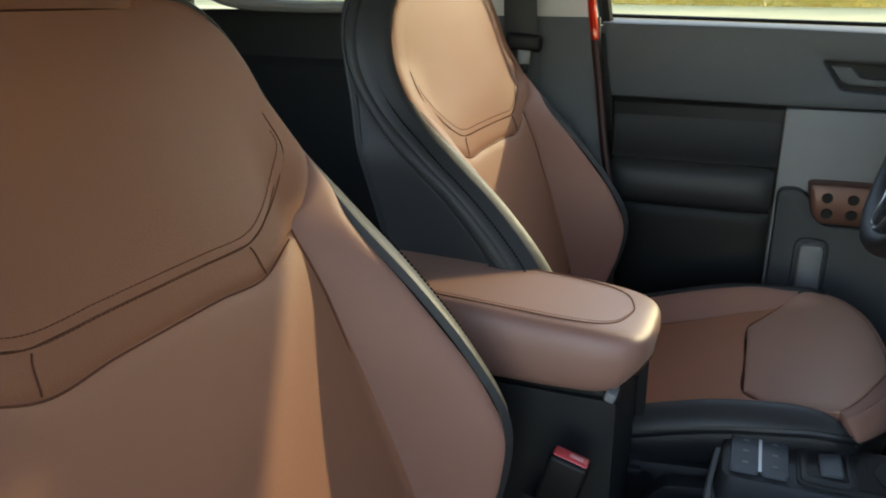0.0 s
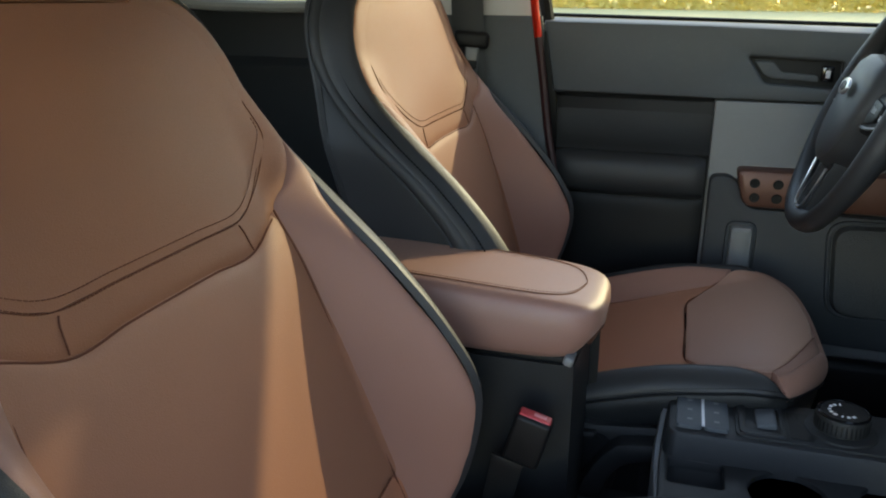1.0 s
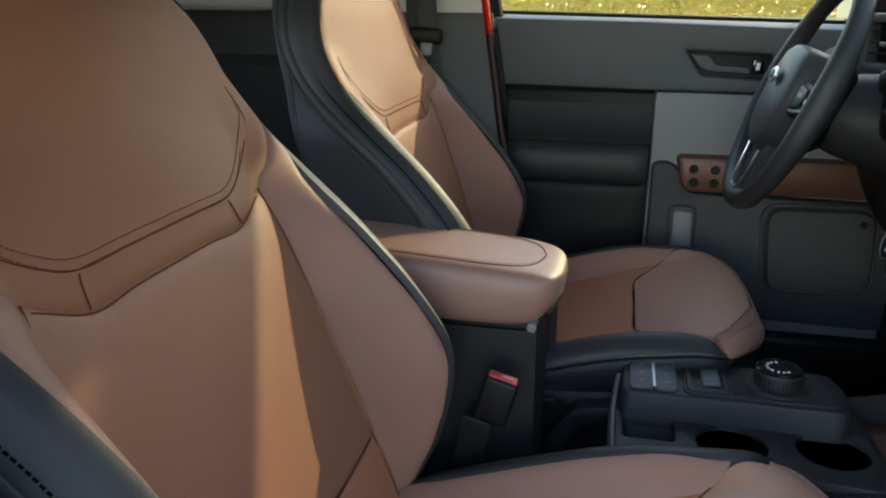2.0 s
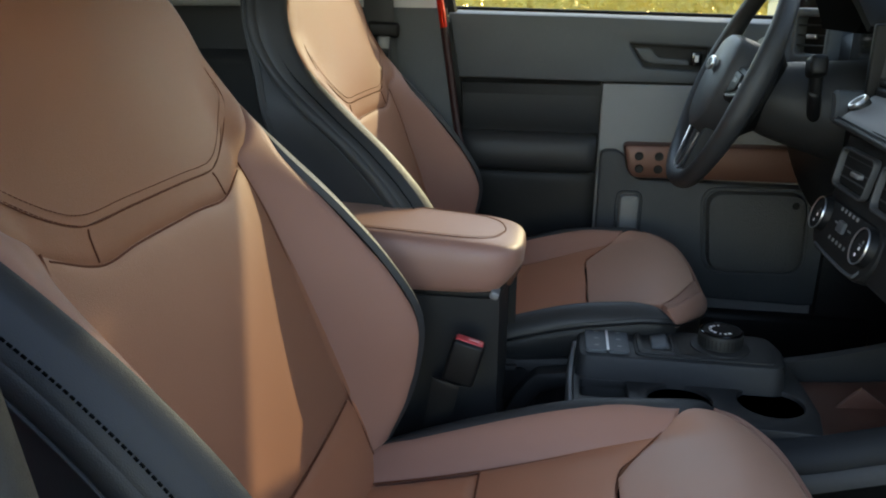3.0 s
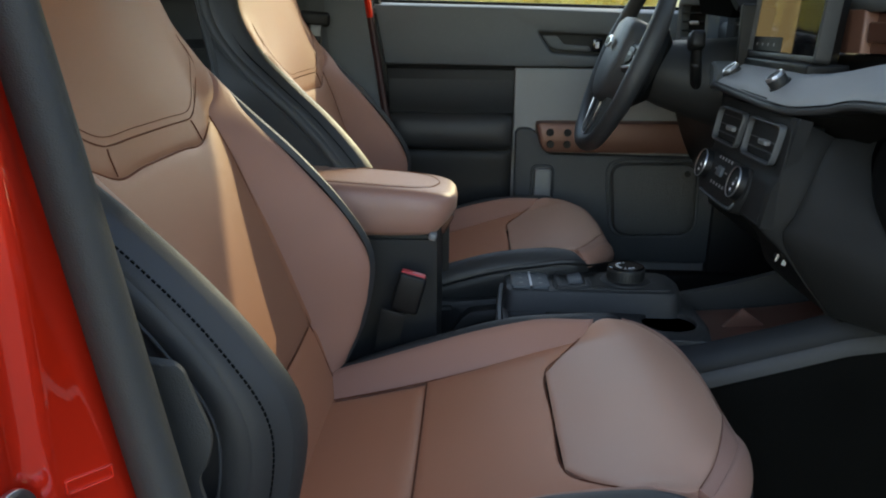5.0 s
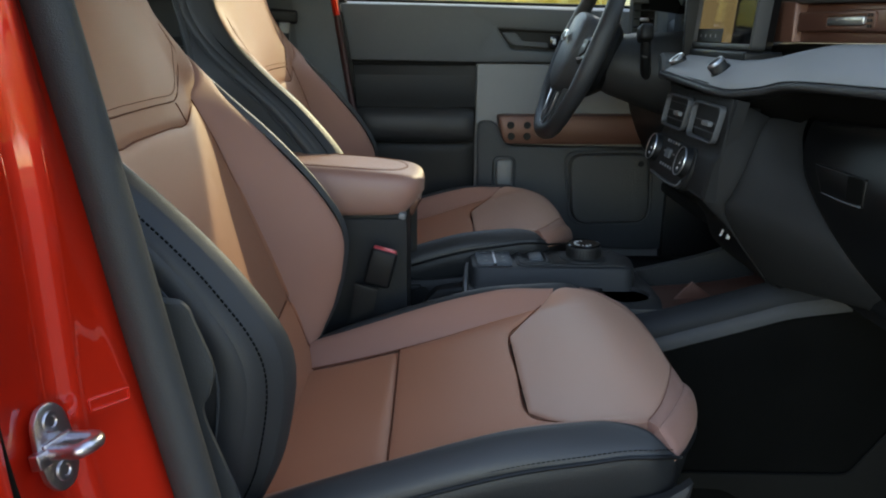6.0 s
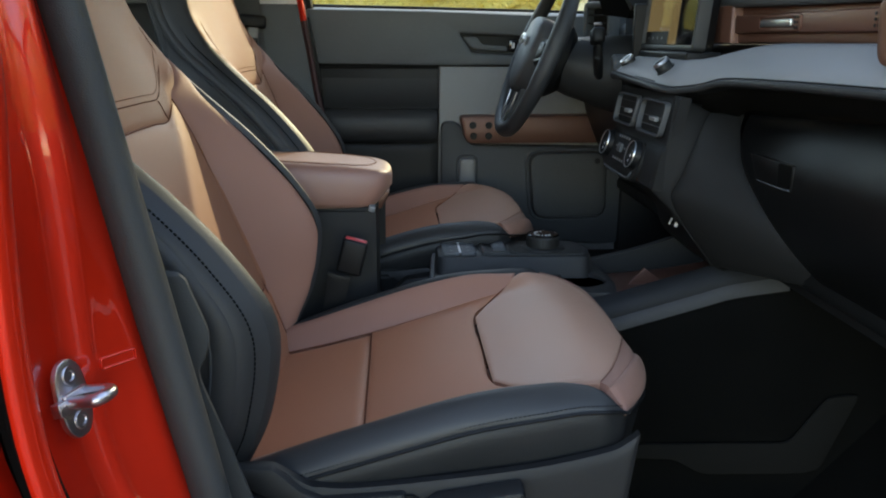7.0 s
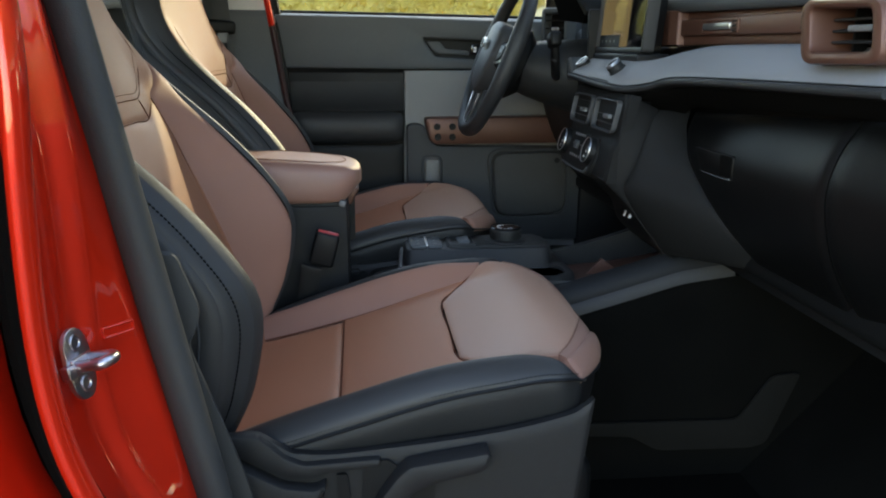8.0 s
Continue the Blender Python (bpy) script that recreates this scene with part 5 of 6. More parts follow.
    part("divider", rbox((0.850, -0.613, 1.215), (0.866, -0.610, 1.268), 0), BLACK, vent)
    part("dash_end", shell(ruled([(0.90, -0.725, 1.29), (0.86, -0.735, 1.18), (0.88, -0.74, 1.0), (0.95, -0.74, 0.85)], [(1.22, -0.745, 1.28), (1.22, -0.745, 1.18), (1.22, -0.745, 1.0), (1.22, -0.745, 0.85)], 8, 20), (0, -1, 0), 0.01, 0.004, 0.006), DARK, ob, "charcoal dash end cap")
    # glovebox and the filler beside it
    FLANK = surface("dark_stack_flank", (0.0145, 0.0150, 0.0152), 0.6, spec=0.16, grain=0.3, grain_scale=1300, wear=0.03)
    GLOVE = surface("near_black_glovebox", (0.0042, 0.0044, 0.0046), 0.34, spec=0.27, grain=0.3, grain_scale=1300)
    prof = [(0.884, 1.120), (0.8620, 1.092), (0.8478, 1.055), (0.8515, 1.015), (0.869, 0.965), (0.900, 0.915), (0.940, 0.875)]
    gl = part("glovebox_lid", shell(ruled([(x, -0.120 - 1.05 * max(0, 1.118 - z) ** 1.0, z) for x, z in prof], [(x, -0.590, z + 0.026 * max(0.0, z - 1.0) / 0.118) for x, z in prof], 30, 40), (-1, 0, 0), 0.015, 0.005, 0.006), GLOVE, ob, "near-black glovebox lid")
    part("dash_filler", shell(ruled([(x, -0.594, z + 0.026 * max(0.0, z - 1.0) / 0.118) for x, z in prof], [(x + 0.02, -0.735, z + 0.032 * max(0.0, z - 1.0) / 0.118) for x, z in prof], 8, 40), (-1, 0, 0), 0.015, 0.005, 0.006), GLOVE, ob, "near-black filler beside the glovebox")
    hd = part("lid_handle", slab(corner_round([(-0.228, 1.0715), (-0.362, 1.0725), (-0.362, 1.036), (-0.254, 1.036)], 0.005), 0.006, lambda u, v, q: (0.8462 + 0.012 * max(0.0, 1.055 - v) + q, u, v), bevel=0.0008), GLOVE, gl, "recessed glovebox handle")
    # A flat near-black plate paints the hollow's shade, paler tubes its bright edges.
    part("handle_hollow", slab(corner_round([(-0.322, 1.0705), (-0.359, 1.0710), (-0.359, 1.0405), (-0.324, 1.0405)], 0.004), 0.002, lambda u, v, q: (0.8450 + q, u, v), bevel=0), CARPET_RECESS, hd, "near-black plate for the shaded finger hollow")
    part("handle_edge", tube([(0.8458, -0.230, 1.0710), (0.8458, -0.27, 1.0712), (0.8460, -0.316, 1.0708)], 0.0008, 6), POD, hd)
    part("handle_edge", tube([(0.8462, -0.258, 1.0365), (0.8458, -0.30, 1.0362), (0.8452, -0.338, 1.0368), (0.8448, -0.358, 1.0385)], 0.0008, 6, taper=2.0), SLATE, hd)
    part("knee_filler", shell(ruled([(0.93, -0.16, 0.86), (0.98, -0.16, 0.85), (1.3, -0.16, 0.80)], [(0.93, -0.68, 0.86), (0.98, -0.68, 0.85), (1.3, -0.68, 0.80)], 8, 10), (0, 0, -1), 0.02, 0.002, 0.01), BLACK, ob, "black panel under the dash")
    # centre stack
    face = [(0.762, 1.148), (0.755, 1.115), (0.748, 1.072), (0.738, 1.055), (0.728, 1.000)]
    part("stack_face", shell(ruled([(x, 0.185 - 0.2 * (1.15 - z), z) for x, z in face], [(x, -0.148 + 0.05 * (1.15 - z), z) for x, z in face], 24, 30), (-1, 0, 0), 0.02, 0.003, 0.005), FLANK, ob, "charcoal centre stack face")
    part("stack_base", shell(ruled([(0.728, 0.150, 1.000), (0.77, 0.14, 0.975), (0.82, 0.13, 0.93), (0.84, 0.12, 0.88), (0.90, 0.12, 0.83)], [(0.728, -0.130, 1.000), (0.77, -0.135, 0.975), (0.82, -0.13, 0.93), (0.84, -0.12, 0.88), (0.90, -0.11, 0.83)], 14, 30), (-1, 0, -0.3), 0.02, 0.003, 0.006), BLACK, ob, "black cubby below the controls")
    # the stack's side has two facets that meet in a slanting edge
    edge_line = [(0.822, -0.126, 1.122), (0.806, -0.140, 1.104), (0.786, -0.152, 1.060), (0.772, -0.150, 1.020), (0.762, -0.142, 0.985), (0.800, -0.130, 0.925), (0.850, -0.121, 0.866)]
    part("stack_cheek", shell(ruled([(0.762, -0.140, 1.148), (0.757, -0.142, 1.125), (0.748, -0.144, 1.070), (0.737, -0.138, 1.030), (0.730, -0.132, 1.000), (0.772, -0.130, 0.960), (0.848, -0.121, 0.866)], edge_line, 10, 50), (-0.8, -1, 0), 0.01, 0.0015, 0.003), FLANK, ob, "charcoal stack side")
    part("stack_flank", shell(ruled(edge_line, [(0.878, -0.124, 1.120), (0.862, -0.150, 1.095), (0.8515, -0.196, 1.05), (0.8555, -0.232, 1.015), (0.868, -0.274, 0.975), (0.894, -0.321, 0.93), (0.926, -0.360, 0.893)], 14, 50), (-0.6, -1, 0), 0.01, 0.002, 0.004), FLANK, ob, "charcoal stack flank")
    VENT = surface("slate_vent_plastic", (0.050, 0.053, 0.056), 0.5, spec=0.4, grain=0.3, grain_scale=1300, wear=0.05)
    for y0, y1, z0, z1 in ((-0.124, 0.008, 1.080, 1.136), (0.030, 0.160, 1.081, 1.136)):
        o = corner_round([(y0, z1), (y1, z1), (y1 - 0.004, z0), (y0 + 0.004, z0)], 0.012)
        cy, cz = (y0 + y1) / 2, (z0 + z1) / 2
        i = [(cy + (u - cy) * 0.945, cz + (v - cz) * 0.885) for u, v in o]

        def vent_at(u, v, q):
            return (0.744 + 0.2 * (v - 1.1075) + q, u, v)
        fr = part("center_vent", slab(o, 0.010, vent_at, [i], bevel=0.0015), VENT, ob, "slate framed centre air vent")
        part("duct", slab([(cy + (u - cy) * 1.01, cz + (v - cz) * 1.01) for u, v in o], 0.050, lambda u, v, q: vent_at(u, v, q + 0.009), [i], bevel=0), CARPET_RECESS, fr, "black vent duct")
        part("throat", rbox((0.797, y0 + 0.003, z0 + 0.002), (0.801, y1 - 0.003, z1 - 0.002), 0), CARPET_RECESS, fr)
        for z in (z0 + 0.014, cz, z1 - 0.013):
            part("slat", bar((-0.0045, -0.060, -0.0012), (0.0045, 0.060, 0.0012), 0.001, pose(0.758 + 0.2 * (z - cz), cy, z, 0, -8, 0)), VENT, fr)
        for y in (cy - 0.030, cy + 0.030):
            part("vane", bar((-0.005, -0.001, -0.024), (0.005, 0.001, 0.024), 0, pose(0.780, y, cz)), BLACK, fr)
        part("slat_tab", bar((-0.006, -0.016, -0.0040), (0.006, 0.016, 0.0032), 0.002, pose(0.752, cy - 0.006, cz - 0.002)), GREY, fr, "silver vent tab")
    # climate panel: an oblong body with two ringed knobs and small marks between them
    F = pose(0.735, 0.052, 1.040, 0, -74, 0)
    cp = part("climate_panel", slab(corner_round([(0.026, 0.116), (0.026, -0.120), (-0.012, -0.128), (-0.046, -0.100), (-0.046, 0.080), (-0.014, 0.116)], 0.022), 0.016, lambda u, v, q: F @ Vector((u, v, 0.004 - q)), bevel=0.004), FLANK, ob, "charcoal climate control panel")
    # Lip in paler slate: the highlight along it is put into the colour.
    part("panel_lip", tube([F @ Vector(q) for q in ((-0.040, 0.070, 0.004), (-0.042, 0.0, 0.005), (-0.041, -0.080, 0.005), (-0.030, -0.100, 0.004))], 0.0022, 8, 40), SLATE, cp)
    for y in (0.081, -0.092):
        kn = part("climate_knob", lathe([(0.0260, -0.01), (0.0255, 0.004), (0.0232, 0.012), (0.0225, 0.0145), (0.0205, 0.0130), (0.001, 0.0130)], F @ pose(0, y, 0), 40), BLACK, cp, "black climate knob with bright ring")
        part("ring", lathe([(0.0226, 0.0130), (0.0236, 0.0144), (0.0232, 0.0160), (0.0219, 0.0150)], F @ pose(0, y, 0), 44, closed=True), SATIN, kn)
        for k in range(3):
            part("knob_mark", bar((-0.0020, -0.0020, 0), (0.0020, 0.0020, 0.0006), 0, F @ pose(0.006 - 0.009 * k, y + 0.004 * (k - 1), 0.0132)), WHITE if k else GREY, kn)
        part("knob_mark", bar((-0.0005, -0.006, 0), (0.0005, 0.006, 0.0006), 0, F @ pose(0.0015, y, 0.0132)), GREY, kn)
    for k in range(5):
        for r in (-0.020, 0.021):
            part("control_mark", bar((-0.0024, -0.003, 0), (0.0024, 0.003, 0.0007), 0, F @ pose(r, 0.030 - 0.015 * k, 0.0040)), GREY, cp)
    for y in (0.028, -0.022):
        part("control_mark", bar((-0.0012, -0.006, 0), (0.0012, 0.006, 0.0007), 0, F @ pose(0.002, y, 0.0040)), GREY, cp)
    part("control_pad", bar((-0.008, -0.012, 0), (0.008, 0.012, 0.006), 0.003, F @ pose(0.001, 0.003, 0.003)), SLATE, cp)
    part("usb_port", bar((-0.002, -0.010, -0.0045), (0.002, 0.010, 0.0045), 0.001, pose(0.826, 0.030, 0.912, 0, 20, 0)), GLOSS, ob)
    for y, h in ((0.022, 0.012), (-0.005, 0.008), (-0.012, 0.006)):
        part("port_mark", bar((-0.001, -0.0018, -h / 2), (0.001, 0.0018, h / 2), 0, pose(0.822, y, 0.912, 0, 20, 0)), WHITE, ob)
    # volume knobs on the shelf, and the screen
    for y in (0.165, -0.040):
        m = Matrix.Translation((0.772, y, 1.184)) @ pose(0, 0, 0, 0, -38, 0) @ Matrix.Scale(0.72, 4)
        vk = part("shelf_knob", lathe([(0.019, 0.0), (0.019, 0.020), (0.0175, 0.024), (0.001, 0.024)], m, 32), DARK, ob, "ribbed knob with bright top")
        part("knob_cap", lathe([(0.0192, 0.018), (0.0198, 0.021), (0.0175, 0.0252), (0.0145, 0.0248)], m, 32, closed=True), SATIN, vk)
        part("knob_foot", lathe([(0.023, -0.002), (0.022, 0.003), (0.001, 0.003)], m, 32), BLACK, vk)
    part("shelf_groove", tube([(0.748, 0.105, 1.1685), (0.750, 0.095, 1.170), (0.752, -0.035, 1.166), (0.752, -0.045, 1.165)], 0.0012, 6, 30), BLACK, shelf)
    part("shelf_groove", tube([(0.775, 0.115, 1.189), (0.777, 0.03, 1.187), (0.777, -0.048, 1.186)], 0.0012, 6, 30), BLACK, shelf)
    Sm = Matrix.Translation((0.805, 0.080, 1.214)) @ pose(0, 0, 0, 0, 5, 0)

    def scr(u, v, q):
        return Sm @ Vector((q, u, v))
    fo = corner_round([(0.147, 0.0), (-0.143, 0.0), (-0.143, 0.20), (0.147, 0.20)], 0.010)
    fi = corner_round([(0.141, 0.010), (-0.134, 0.010), (-0.134, 0.190), (0.141, 0.190)], 0.004)
    sc = part("screen_housing", slab(fo, 0.022, scr, [fi], bevel=0.003), POD, ob, "charcoal screen bezel")
    part("screen_back", slab([(u * 0.9 + 0.012, v) for u, v in fo], 0.03, lambda u, v, q: scr(u + (0.6 * q if u < 0 else 0), v, q + 0.021), bevel=0.003), BLACK, sc)
    part("screen", slab(fi, 0.003, lambda u, v, q: scr(u * 1.0, v, q + 0.008), bevel=0), SCREEN, sc, "glossy dark touchscreen glass")
    part("screen_foot", rbox((0.80, -0.055, 1.196), (0.86, 0.215, 1.213), 0.004), BLACK, sc)
    part("map_area", slab([(0.139, 0.0115), (-0.034, 0.0115), (-0.028, 0.188), (0.139, 0.188)], 0.0006, lambda u, v, q: scr(u, v, q + 0.0076), bevel=0), LIT_MAP, sc, "dim yellowish lit map")
    part("status_bar", slab([(0.139, 0.0115), (0.010, 0.0115), (0.010, 0.034), (0.139, 0.034)], 0.0008, lambda u, v, q: scr(u, v, q + 0.0070), bevel=0), BLACK, sc, "dark bar with small icons")
    for k in range(4):
        part("screen_icon", slab([(0.122 - k * 0.026, 0.0195), (0.118 - k * 0.026, 0.0195), (0.118 - k * 0.026, 0.0245), (0.122 - k * 0.026, 0.0245)], 0.0006, lambda u, v, q: scr(u, v, q + 0.0064), bevel=0), GREY, sc)
    # driver's side: cluster hood, body, outer vent
    part("cluster_hood", shell(ruled([(0.79, 0.24, 1.30), (0.76, 0.30, 1.375), (0.75, 0.37, 1.39), (0.76, 0.46, 1.375), (0.80, 0.53, 1.30)], [(1.0, 0.22, 1.28), (1.0, 0.29, 1.33), (1.0, 0.37, 1.34), (1.0, 0.46, 1.33), (1.0, 0.55, 1.28)], 14, 30), (0, 0, 1), 0.02, 0.006, 0.01), BLACK, ob, "black instrument hood")
    part("instrument_panel", rbox((0.86, 0.225, 1.185), (0.90, 0.545, 1.335), 0.01), GLOSS, ob, "gloss black instrument cluster")
    part("cluster_wall", rbox((0.79, 0.222, 1.19), (0.90, 0.234, 1.30), 0.004), BLACK, ob)
    part("driver_shelf", shell(ruled([(0.775, 0.20, 1.186), (0.775, 0.36, 1.186), (0.775, 0.55, 1.19), (0.80, 0.74, 1.20)], [(0.90, 0.20, 1.20), (0.90, 0.36, 1.20), (0.90, 0.55, 1.21), (0.95, 0.77, 1.215)], 10, 30), (0, 0, 1), 0.02, 0.004, 0.008), DARK, ob)
    part("knee_panel", shell(ruled([(0.775, 0.175, 1.180), (0.79, 0.18, 1.10), (0.84, 0.19, 0.98), (0.93, 0.20, 0.86)], [(0.80, 0.75, 1.195), (0.81, 0.75, 1.10), (0.85, 0.75, 0.98), (0.93, 0.75, 0.86)], 16, 30), (-1, 0, 0), 0.02, 0.005, 0.008), BLACK, ob, "black driver's knee panel")
    part("knee_panel_underside", rbox((0.92, 0.17, 0.84), (1.30, 0.76, 0.87), 0.01), BLACK, ob)
    VM = Matrix.Translation((0.818, 0.652, 1.270)) @ pose(0, 0, 0, 0, 0, 37)
    o = corner_round([(-0.044, -0.050), (0.044, -0.050), (0.044, 0.052), (-0.044, 0.052)], 0.014)
    i = corner_round([(-0.032, -0.034), (0.032, -0.034), (0.032, 0.036), (-0.032, 0.036)], 0.007)
    dv = part("driver_vent", slab(o, 0.036, lambda u, v, q: VM @ Vector((q, u, v)), [i], bevel=0.005), SLATE, ob, "slate framed outer vent")
    part("throat", bar((0.030, -0.040, -0.045), (0.034, 0.040, 0.045), 0, VM), BLACK, dv)
    for z in (-0.018, 0.001, 0.020):
        part("slat", bar((0.006, -0.034, z - 0.0014), (0.024, 0.034, z + 0.0014), 0.001, VM), DARK, dv)
    part("slat_tab", bar((0.002, -0.012, -0.005), (0.010, 0.010, 0.003), 0.002, VM), SATIN, dv)
    part("upper_dash", rbox((0.90, 0.20, 1.18), (1.24, 0.78, 1.275), 0.03), DARK, ob)
    part("dash_core", rbox((0.905, -0.68, 0.88), (1.24, 0.76, 1.225), 0.02), BLACK, ob)
    return ob


dashboard()

# windscreen
whole("windscreen", slab([(-0.62, 0), (0.62, 0), (0.60, 1), (-0.60, 1)], 0.01, lambda u, v, q: (1.27 - 0.70 * v + q, u * 1.15, 1.275 + 0.40 * v), bevel=0), SCREEN_PANE, "clear raked windscreen glass above the dash", "windscreen", "structure")


# ---- steering wheel ----
def steering_wheel():
    W = Matrix.Translation((0.624, 0.370, 1.204)) @ pose(0, 0, 0, 0, -68, 0)   # z of W points at the driver, x of W up the wheel
    ob = thing("steering_wheel", (0.612, 0.366, 1.212), "black leather steering wheel with silver accents", "steering wheel")

    def P(x, y, z):
        return W @ Vector((x, y, z))
    R = 0.181
    bm = bmesh.new()
    rings = []
    for k in range(96):
        a = k * 2 * math.pi / 96
        low = max(0.0, -math.cos(a) - 0.86) / 0.14
        r0 = R * (1 - 0.035 * low)
        rr = 0.0148 + 0.0015 * math.cos(4 * a)
        rings.append([bm.verts.new(P((r0 + rr * math.cos(q)) * math.cos(a), (r0 + rr * math.cos(q)) * math.sin(a), 1.15 * rr * math.sin(q))) for q in [j * 2 * math.pi / 14 for j in range(14)]])
    for a, b in zip(rings, rings[1:] + rings[:1]):
        for i in range(14):
            bm.faces.new((a[i], a[(i + 1) % 14], b[(i + 1) % 14], b[i]))
    part("rim", bm, surface("black_wheel_leather", (0.022, 0.024, 0.026), 0.45, grain=0.35, grain_scale=900, cells=True, wear=0.06), ob, "black leather wheel rim", sharp=80)
    HUB = surface("dark_slate_airbag_cover", (0.042, 0.044, 0.046), 0.5, spec=0.4, grain=0.3, grain_scale=1300, wear=0.05)
    hub = corner_round([(0.062, -0.080), (0.074, 0.0), (0.062, 0.080), (0.0, 0.096), (-0.07, 0.062), (-0.098, 0.0), (-0.07, -0.062), (0.0, -0.096)], 0.03)
    hb = part("airbag_cover", slab(hub, 0.05, lambda u, v, q: P(u, v, 0.022 - q + 0.016 * (1 - (u * u + v * v) / 0.0095)), bevel=0.012), HUB, ob, "slate grey airbag cover")
    part("emblem", slab([(0.012 * math.cos(k * 0.314) + 0.016, 0.026 * math.sin(k * 0.314)) for k in range(20)], 0.004, lambda u, v, q: P(u, v, 0.0415 - q), bevel=0.001), SATIN, hb, "plain silver oval emblem")
    part("emblem_inlay", slab([(0.007 * math.cos(k * 0.314) + 0.016, 0.016 * math.sin(k * 0.314)) for k in range(20)], 0.003, lambda u, v, q: P(u, v, 0.0425 - q), bevel=0.0005), DARK, hb)
    for s in (1, -1):
        sp = part("spoke", slab(corner_round([(0.030, s * 0.07), (0.022, s * 0.172), (-0.014, s * 0.172), (-0.030, s * 0.075)][::s], 0.01), 0.03, lambda u, v, q: P(u, v, 0.012 - q), bevel=0.006), DARK, ob, "charcoal wheel spoke with switches")
        part("switch_pad", slab(corner_round([(0.020, s * 0.098), (0.016, s * 0.148), (-0.006, s * 0.148), (-0.016, s * 0.102)][::s], 0.008), 0.006, lambda u, v, q: P(u, v, 0.0165 - q), bevel=0.002), BLACK, sp)
        part("switch_mark", slab([(0.010, s * 0.112), (0.008, s * 0.135), (0.002, s * 0.135), (0.002, s * 0.112)][::s], 0.001, lambda u, v, q: P(u, v, 0.0172 - q), bevel=0), GREY, sp)
        part("spoke_accent", tube([P(-0.092, s * 0.046, 0.012), P(-0.122, s * 0.041, 0.011), P(-0.146, s * 0.032, 0.011), P(-0.159, s * 0.020, 0.011), P(-0.161, s * 0.004, 0.011)], 0.0030, 8, 30, flat=0.6), SATIN, ob, "silver lower spoke accent")
        part("switch_mark", slab([(0.004, s * 0.150), (0.002, s * 0.158), (-0.004, s * 0.158), (-0.002, s * 0.150)][::s], 0.001, lambda u, v, q: P(u, v, 0.0135 - q), bevel=0), WHITE, sp)
        part("spoke_trim", tube([P(-0.020, s * 0.092, 0.013), P(-0.018, s * 0.125, 0.013), P(-0.012, s * 0.160, 0.011)], 0.0022, 8, 20), SATIN, sp, "thin silver line under the switches")
    part("lower_spoke", slab(corner_round([(-0.06, -0.040), (-0.165, -0.036), (-0.165, 0.036), (-0.06, 0.040)], 0.008), 0.02, lambda u, v, q: P(u, v, 0.006 - q), [corner_round([(-0.09, -0.022), (-0.145, -0.020), (-0.145, 0.020), (-0.09, 0.022)], 0.006)], bevel=0.004), DARK, ob)
    part("hub_back", lathe([(0.085, -0.02), (0.08, -0.05), (0.06, -0.07), (0.001, -0.07)], W, 32), BLACK, ob)
    return ob


steering_wheel()
col = thing("steering_column", (0.75, 0.366, 1.16), "black steering column shroud with wiper stalk", "steering column")
part("shroud", shell(ruled([(0.665, 0.366 + 0.075 * math.cos(k * math.pi / 6), 1.178 + 0.055 * math.sin(k * math.pi / 6)) for k in range(13)],
                           [(0.86, 0.366 + 0.125 * math.cos(k * math.pi / 6), 1.150 + 0.095 * math.sin(k * math.pi / 6)) for k in range(13)], 12, 60), (-1, 0, 0), 0.006, 0.004, 0.012), DARK, col, "charcoal column shroud", sharp=60)
part("shroud_cap", shell(ruled([(0.668, 0.366, 1.178)] * 13, [(0.667, 0.366 + 0.072 * math.cos(k * math.pi / 6), 1.178 + 0.052 * math.sin(k * math.pi / 6)) for k in range(13)], 4, 40), (-1, 0, 0), 0.006, 0, 0.01), BLACK, col)
part("shroud_collar", lathe([(0.001, -0.03), (0.020, -0.03), (0.025, -0.025), (0.025, 0.03)], Matrix.Translation((0.790, 0.268, 1.178)) @ pose(0, 0, 0, 0, 90, 0), 28), SLATE, col, "slate ignition collar")
stk = part("stalk", tube([(0.742, 0.292, 1.150), (0.734, 0.266, 1.172), (0.728, 0.250, 1.200), (0.724, 0.241, 1.232)], 0.0085, 12, 24, flat=1.2), BLACK, col, "black wiper stalk")
part("stalk_tip", bar((-0.013, -0.019, -0.016), (0.013, 0.019, 0.016), 0.008, pose(0.722, 0.238, 1.238, -14, 0, 0)), BLACK, stk)
part("stalk_ring", lathe([(0.0092, -0.003), (0.0102, 0.0), (0.0092, 0.003)], pose(0.728, 0.251, 1.198, 22, 0, 0), 20), DARK, stk)

# rear bench
rb = thing("rear_bench", (-0.75, 0.0, FLOOR), "dark upholstered rear bench seat", "rear seat")
part("cushion", rbox((-0.98, -0.66, FLOOR + 0.02), (-0.52, 0.66, 0.86), 0.05), BLACK, rb)
part("backrest", bar((-0.08, -0.66, 0), (0.08, 0.66, 0.55), 0.05, pose(-0.98, 0, 0.84, 0, -14, 0)), BLACK, rb)


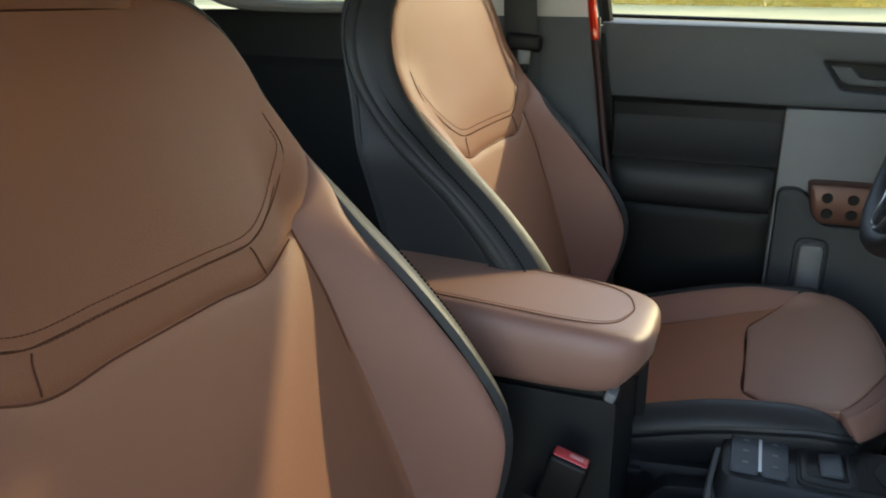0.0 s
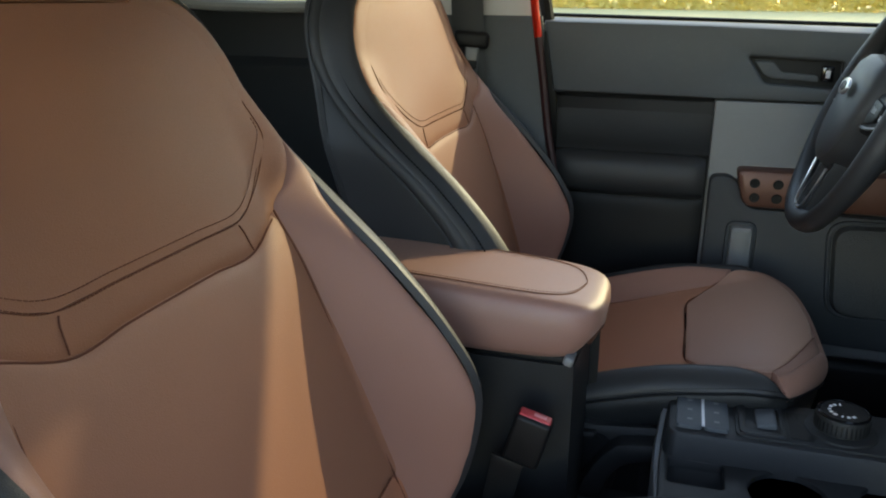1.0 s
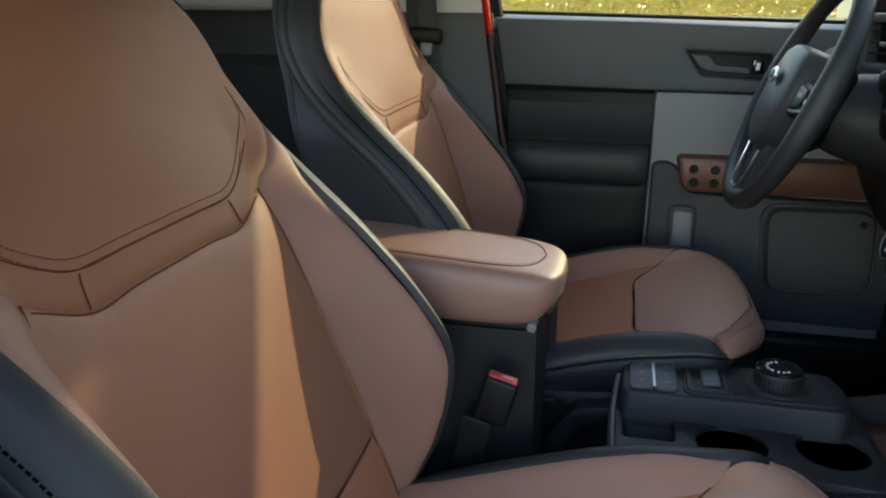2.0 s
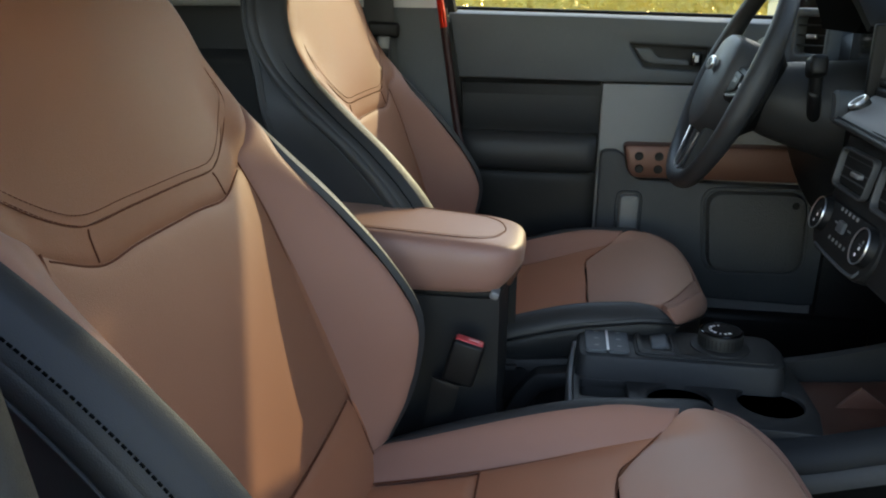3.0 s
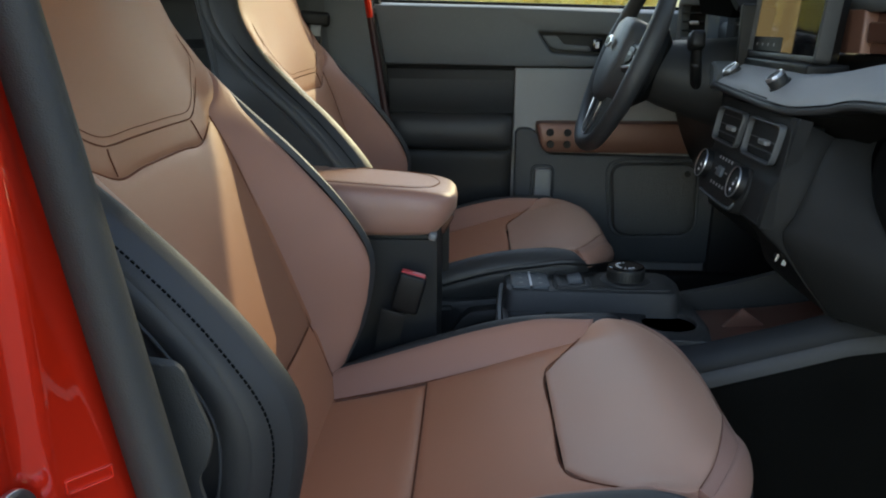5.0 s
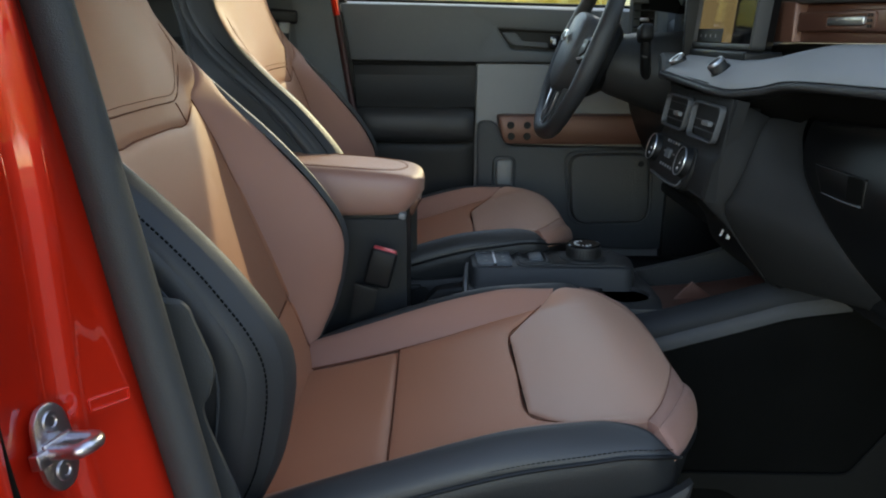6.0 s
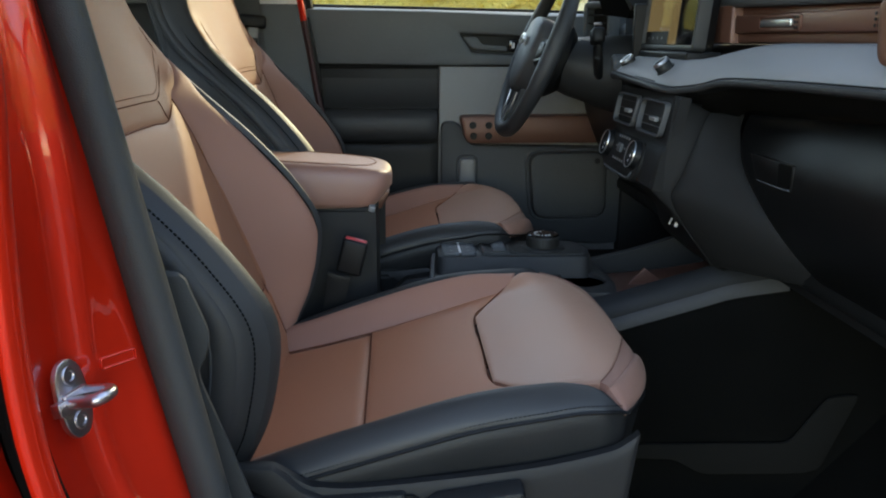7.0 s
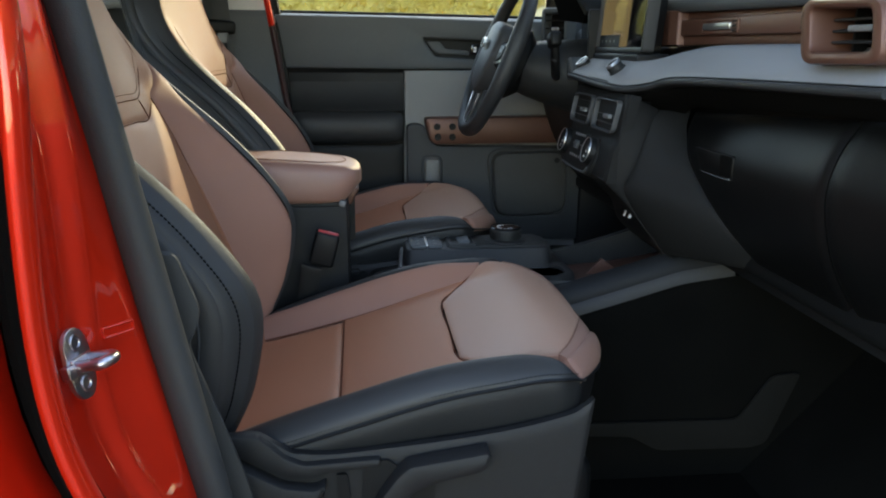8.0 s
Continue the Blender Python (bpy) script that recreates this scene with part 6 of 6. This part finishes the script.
# ---- outdoors ----
def grass():
    m = surface("dry_sunlit_grass", (0.48, 0.39, 0.19), 0.9, grain=1.0, grain_scale=30, var=0.35, var_scale=0.35, wear=0.08)
    bm = bmesh.new()
    n = 40
    r = [-260 + 520 * i / n for i in range(n + 1)]
    vs = [[bm.verts.new((x, y, 0.0)) for y in r] for x in r]
    for i in range(n):
        for j in range(n):
            bm.faces.new((vs[i][j], vs[i + 1][j], vs[i + 1][j + 1], vs[i][j + 1]))
    whole("ground", bm, m, "dry yellow-green grass in sun", "grass", "structure")


grass()
# Unseen ground, added so that its tone sets the light bouncing upward.
BOUNCE_GROUND = surface("unseen_bounce_ground", (0.15, 0.135, 0.11), 0.9, grain=1.0, grain_scale=160, var=0.3, var_scale=0.8, wear=0.10)
whole("pavement", slab(corner_round([(-11, -13), (12, -13), (12, 8), (-11, 8)], 1.5), 0.06, lambda u, v, q: (u, v, 0.03 - q), bevel=0.008), BOUNCE_GROUND, "unseen ground under the car, toned to set light from below", "pavement", "structure")
LEAF = surface("yellow_green_leaves", (0.74, 0.68, 0.36), 0.8, spec=0.1, var=0.35, var_scale=0.10)
ln, ll = LEAF.node_tree.nodes, LEAF.node_tree.links
glow = ln.new("ShaderNodeBsdfTranslucent")
glow.inputs["Color"].default_value = (0.82, 0.75, 0.40, 1)
both = ln.new("ShaderNodeMixShader")
both.inputs[0].default_value = 0.8
ll.new(ln["Principled BSDF"].outputs[0], both.inputs[1])
ll.new(glow.outputs[0], both.inputs[2])
ll.new(both.outputs[0], ln["Material Output"].inputs["Surface"])
BARK = surface("grey_brown_bark", (0.12, 0.09, 0.065), 0.9, grain=1.0, grain_scale=20, var=0.4)


def leaf_frame(rnd):
    """Two axes of a leaf that faces roughly outward and up."""
    n = Vector((rnd.gauss(0, 0.35), -1 + rnd.gauss(0, 0.3), 0.5 + rnd.gauss(0, 0.35))).normalized()
    a = n.orthogonal().normalized()
    t = rnd.uniform(0, 6.283)
    u = a * math.cos(t) + n.cross(a) * math.sin(t)
    return u, n.cross(u)


def tree(h, spread_m, seed):
    rnd = random.Random(seed)
    ob = thing("tree", (0, 0, 0), "broadleaf tree with yellow-green late summer leaves", "tree", group="trees across the field")
    bms = [tube([(0, 0, -0.1), (0.1, 0.05, h * 0.3), (0.0, -0.1, h * 0.7)], 0.18, 9, 12, taper=0.35)]
    tips = []
    for k in range(9):
        a, z = k * 2.4 + rnd.random(), h * (0.22 + 0.055 * k)
        e = (math.cos(a) * spread_m * rnd.uniform(0.5, 0.9), math.sin(a) * spread_m * rnd.uniform(0.5, 0.9), z + h * rnd.uniform(0.10, 0.25))
        bms.append(tube([(0, 0, z), (e[0] * 0.5, e[1] * 0.5, z + 0.05 * h), e], 0.07, 6, 8, taper=0.3))
        tips.append(e)
    part("trunk", join(*bms), BARK, ob)
    vs, fs = [], []
    for k in range(9000):
        c = Vector(rnd.choice(tips)) * rnd.uniform(0.65, 1.1) + Vector((rnd.gauss(0, 1), rnd.gauss(0, 1), rnd.gauss(0, 0.8))) * spread_m * 0.26
        c.z = max(c.z, 0.25)
        u, v = leaf_frame(rnd)
        s = rnd.uniform(0.26, 0.52)
        b = len(vs)
        vs += [c - u * s, c + v * s * 0.45, c + u * s, c - v * s * 0.45]
        fs.append((b, b + 1, b + 2, b + 3))
    me = bpy.data.meshes.new("crown")
    me.from_pydata(vs, [], fs)
    finish(me, LEAF, 180)
    cr = new("crown", me)
    cr.parent = ob
    return ob


# Made this tall so the crowns block bright sky near the sun.
first = tree(27.0, 9.0, 3)
first.matrix_basis = pose(6.0, 108.0, 0, 0, 0, 10)
rnd = random.Random(11)
for k in range(22):
    copy_thing(first, pose(-110 + 10.5 * k + rnd.uniform(-3, 3), 116 + rnd.uniform(-8, 20), 0, 0, 0, rnd.uniform(0, 360)))
# unseen trees added round the front, to block low sky through the windscreen
for k in range(16):
    a = radians(42 - 6.5 * k + rnd.uniform(-1.5, 1.5))
    d = rnd.uniform(62, 78)
    copy_thing(first, pose(d * math.cos(a), d * math.sin(a), 0, 0, 0, rnd.uniform(0, 360)))


def hedge():
    rnd = random.Random(5)
    vs, fs = [], []
    for k in range(260000):
        x = rnd.uniform(-130, 150)
        top = 12.0 + 2.5 * noise.noise(Vector((x * 0.25, 1.0, 0)))
        c = Vector((x, 102 + rnd.gauss(0, 1.6) + 1.5 * noise.noise(Vector((x * 0.1, 5, 0))), rnd.uniform(0, 1) ** 0.8 * top))
        u, v = leaf_frame(rnd)
        s = rnd.uniform(0.24, 0.46)
        b = len(vs)
        vs += [c - u * s, c + v * s * 0.5, c + u * s, c - v * s * 0.5]
        fs.append((b, b + 1, b + 2, b + 3))
    me = bpy.data.meshes.new("bushes")
    me.from_pydata(vs, [], fs)
    finish(me, LEAF, 180)
    tagged(new("bushes", me), "row of yellow-green bushes across the field", "bushes", kind="stuff")


hedge()
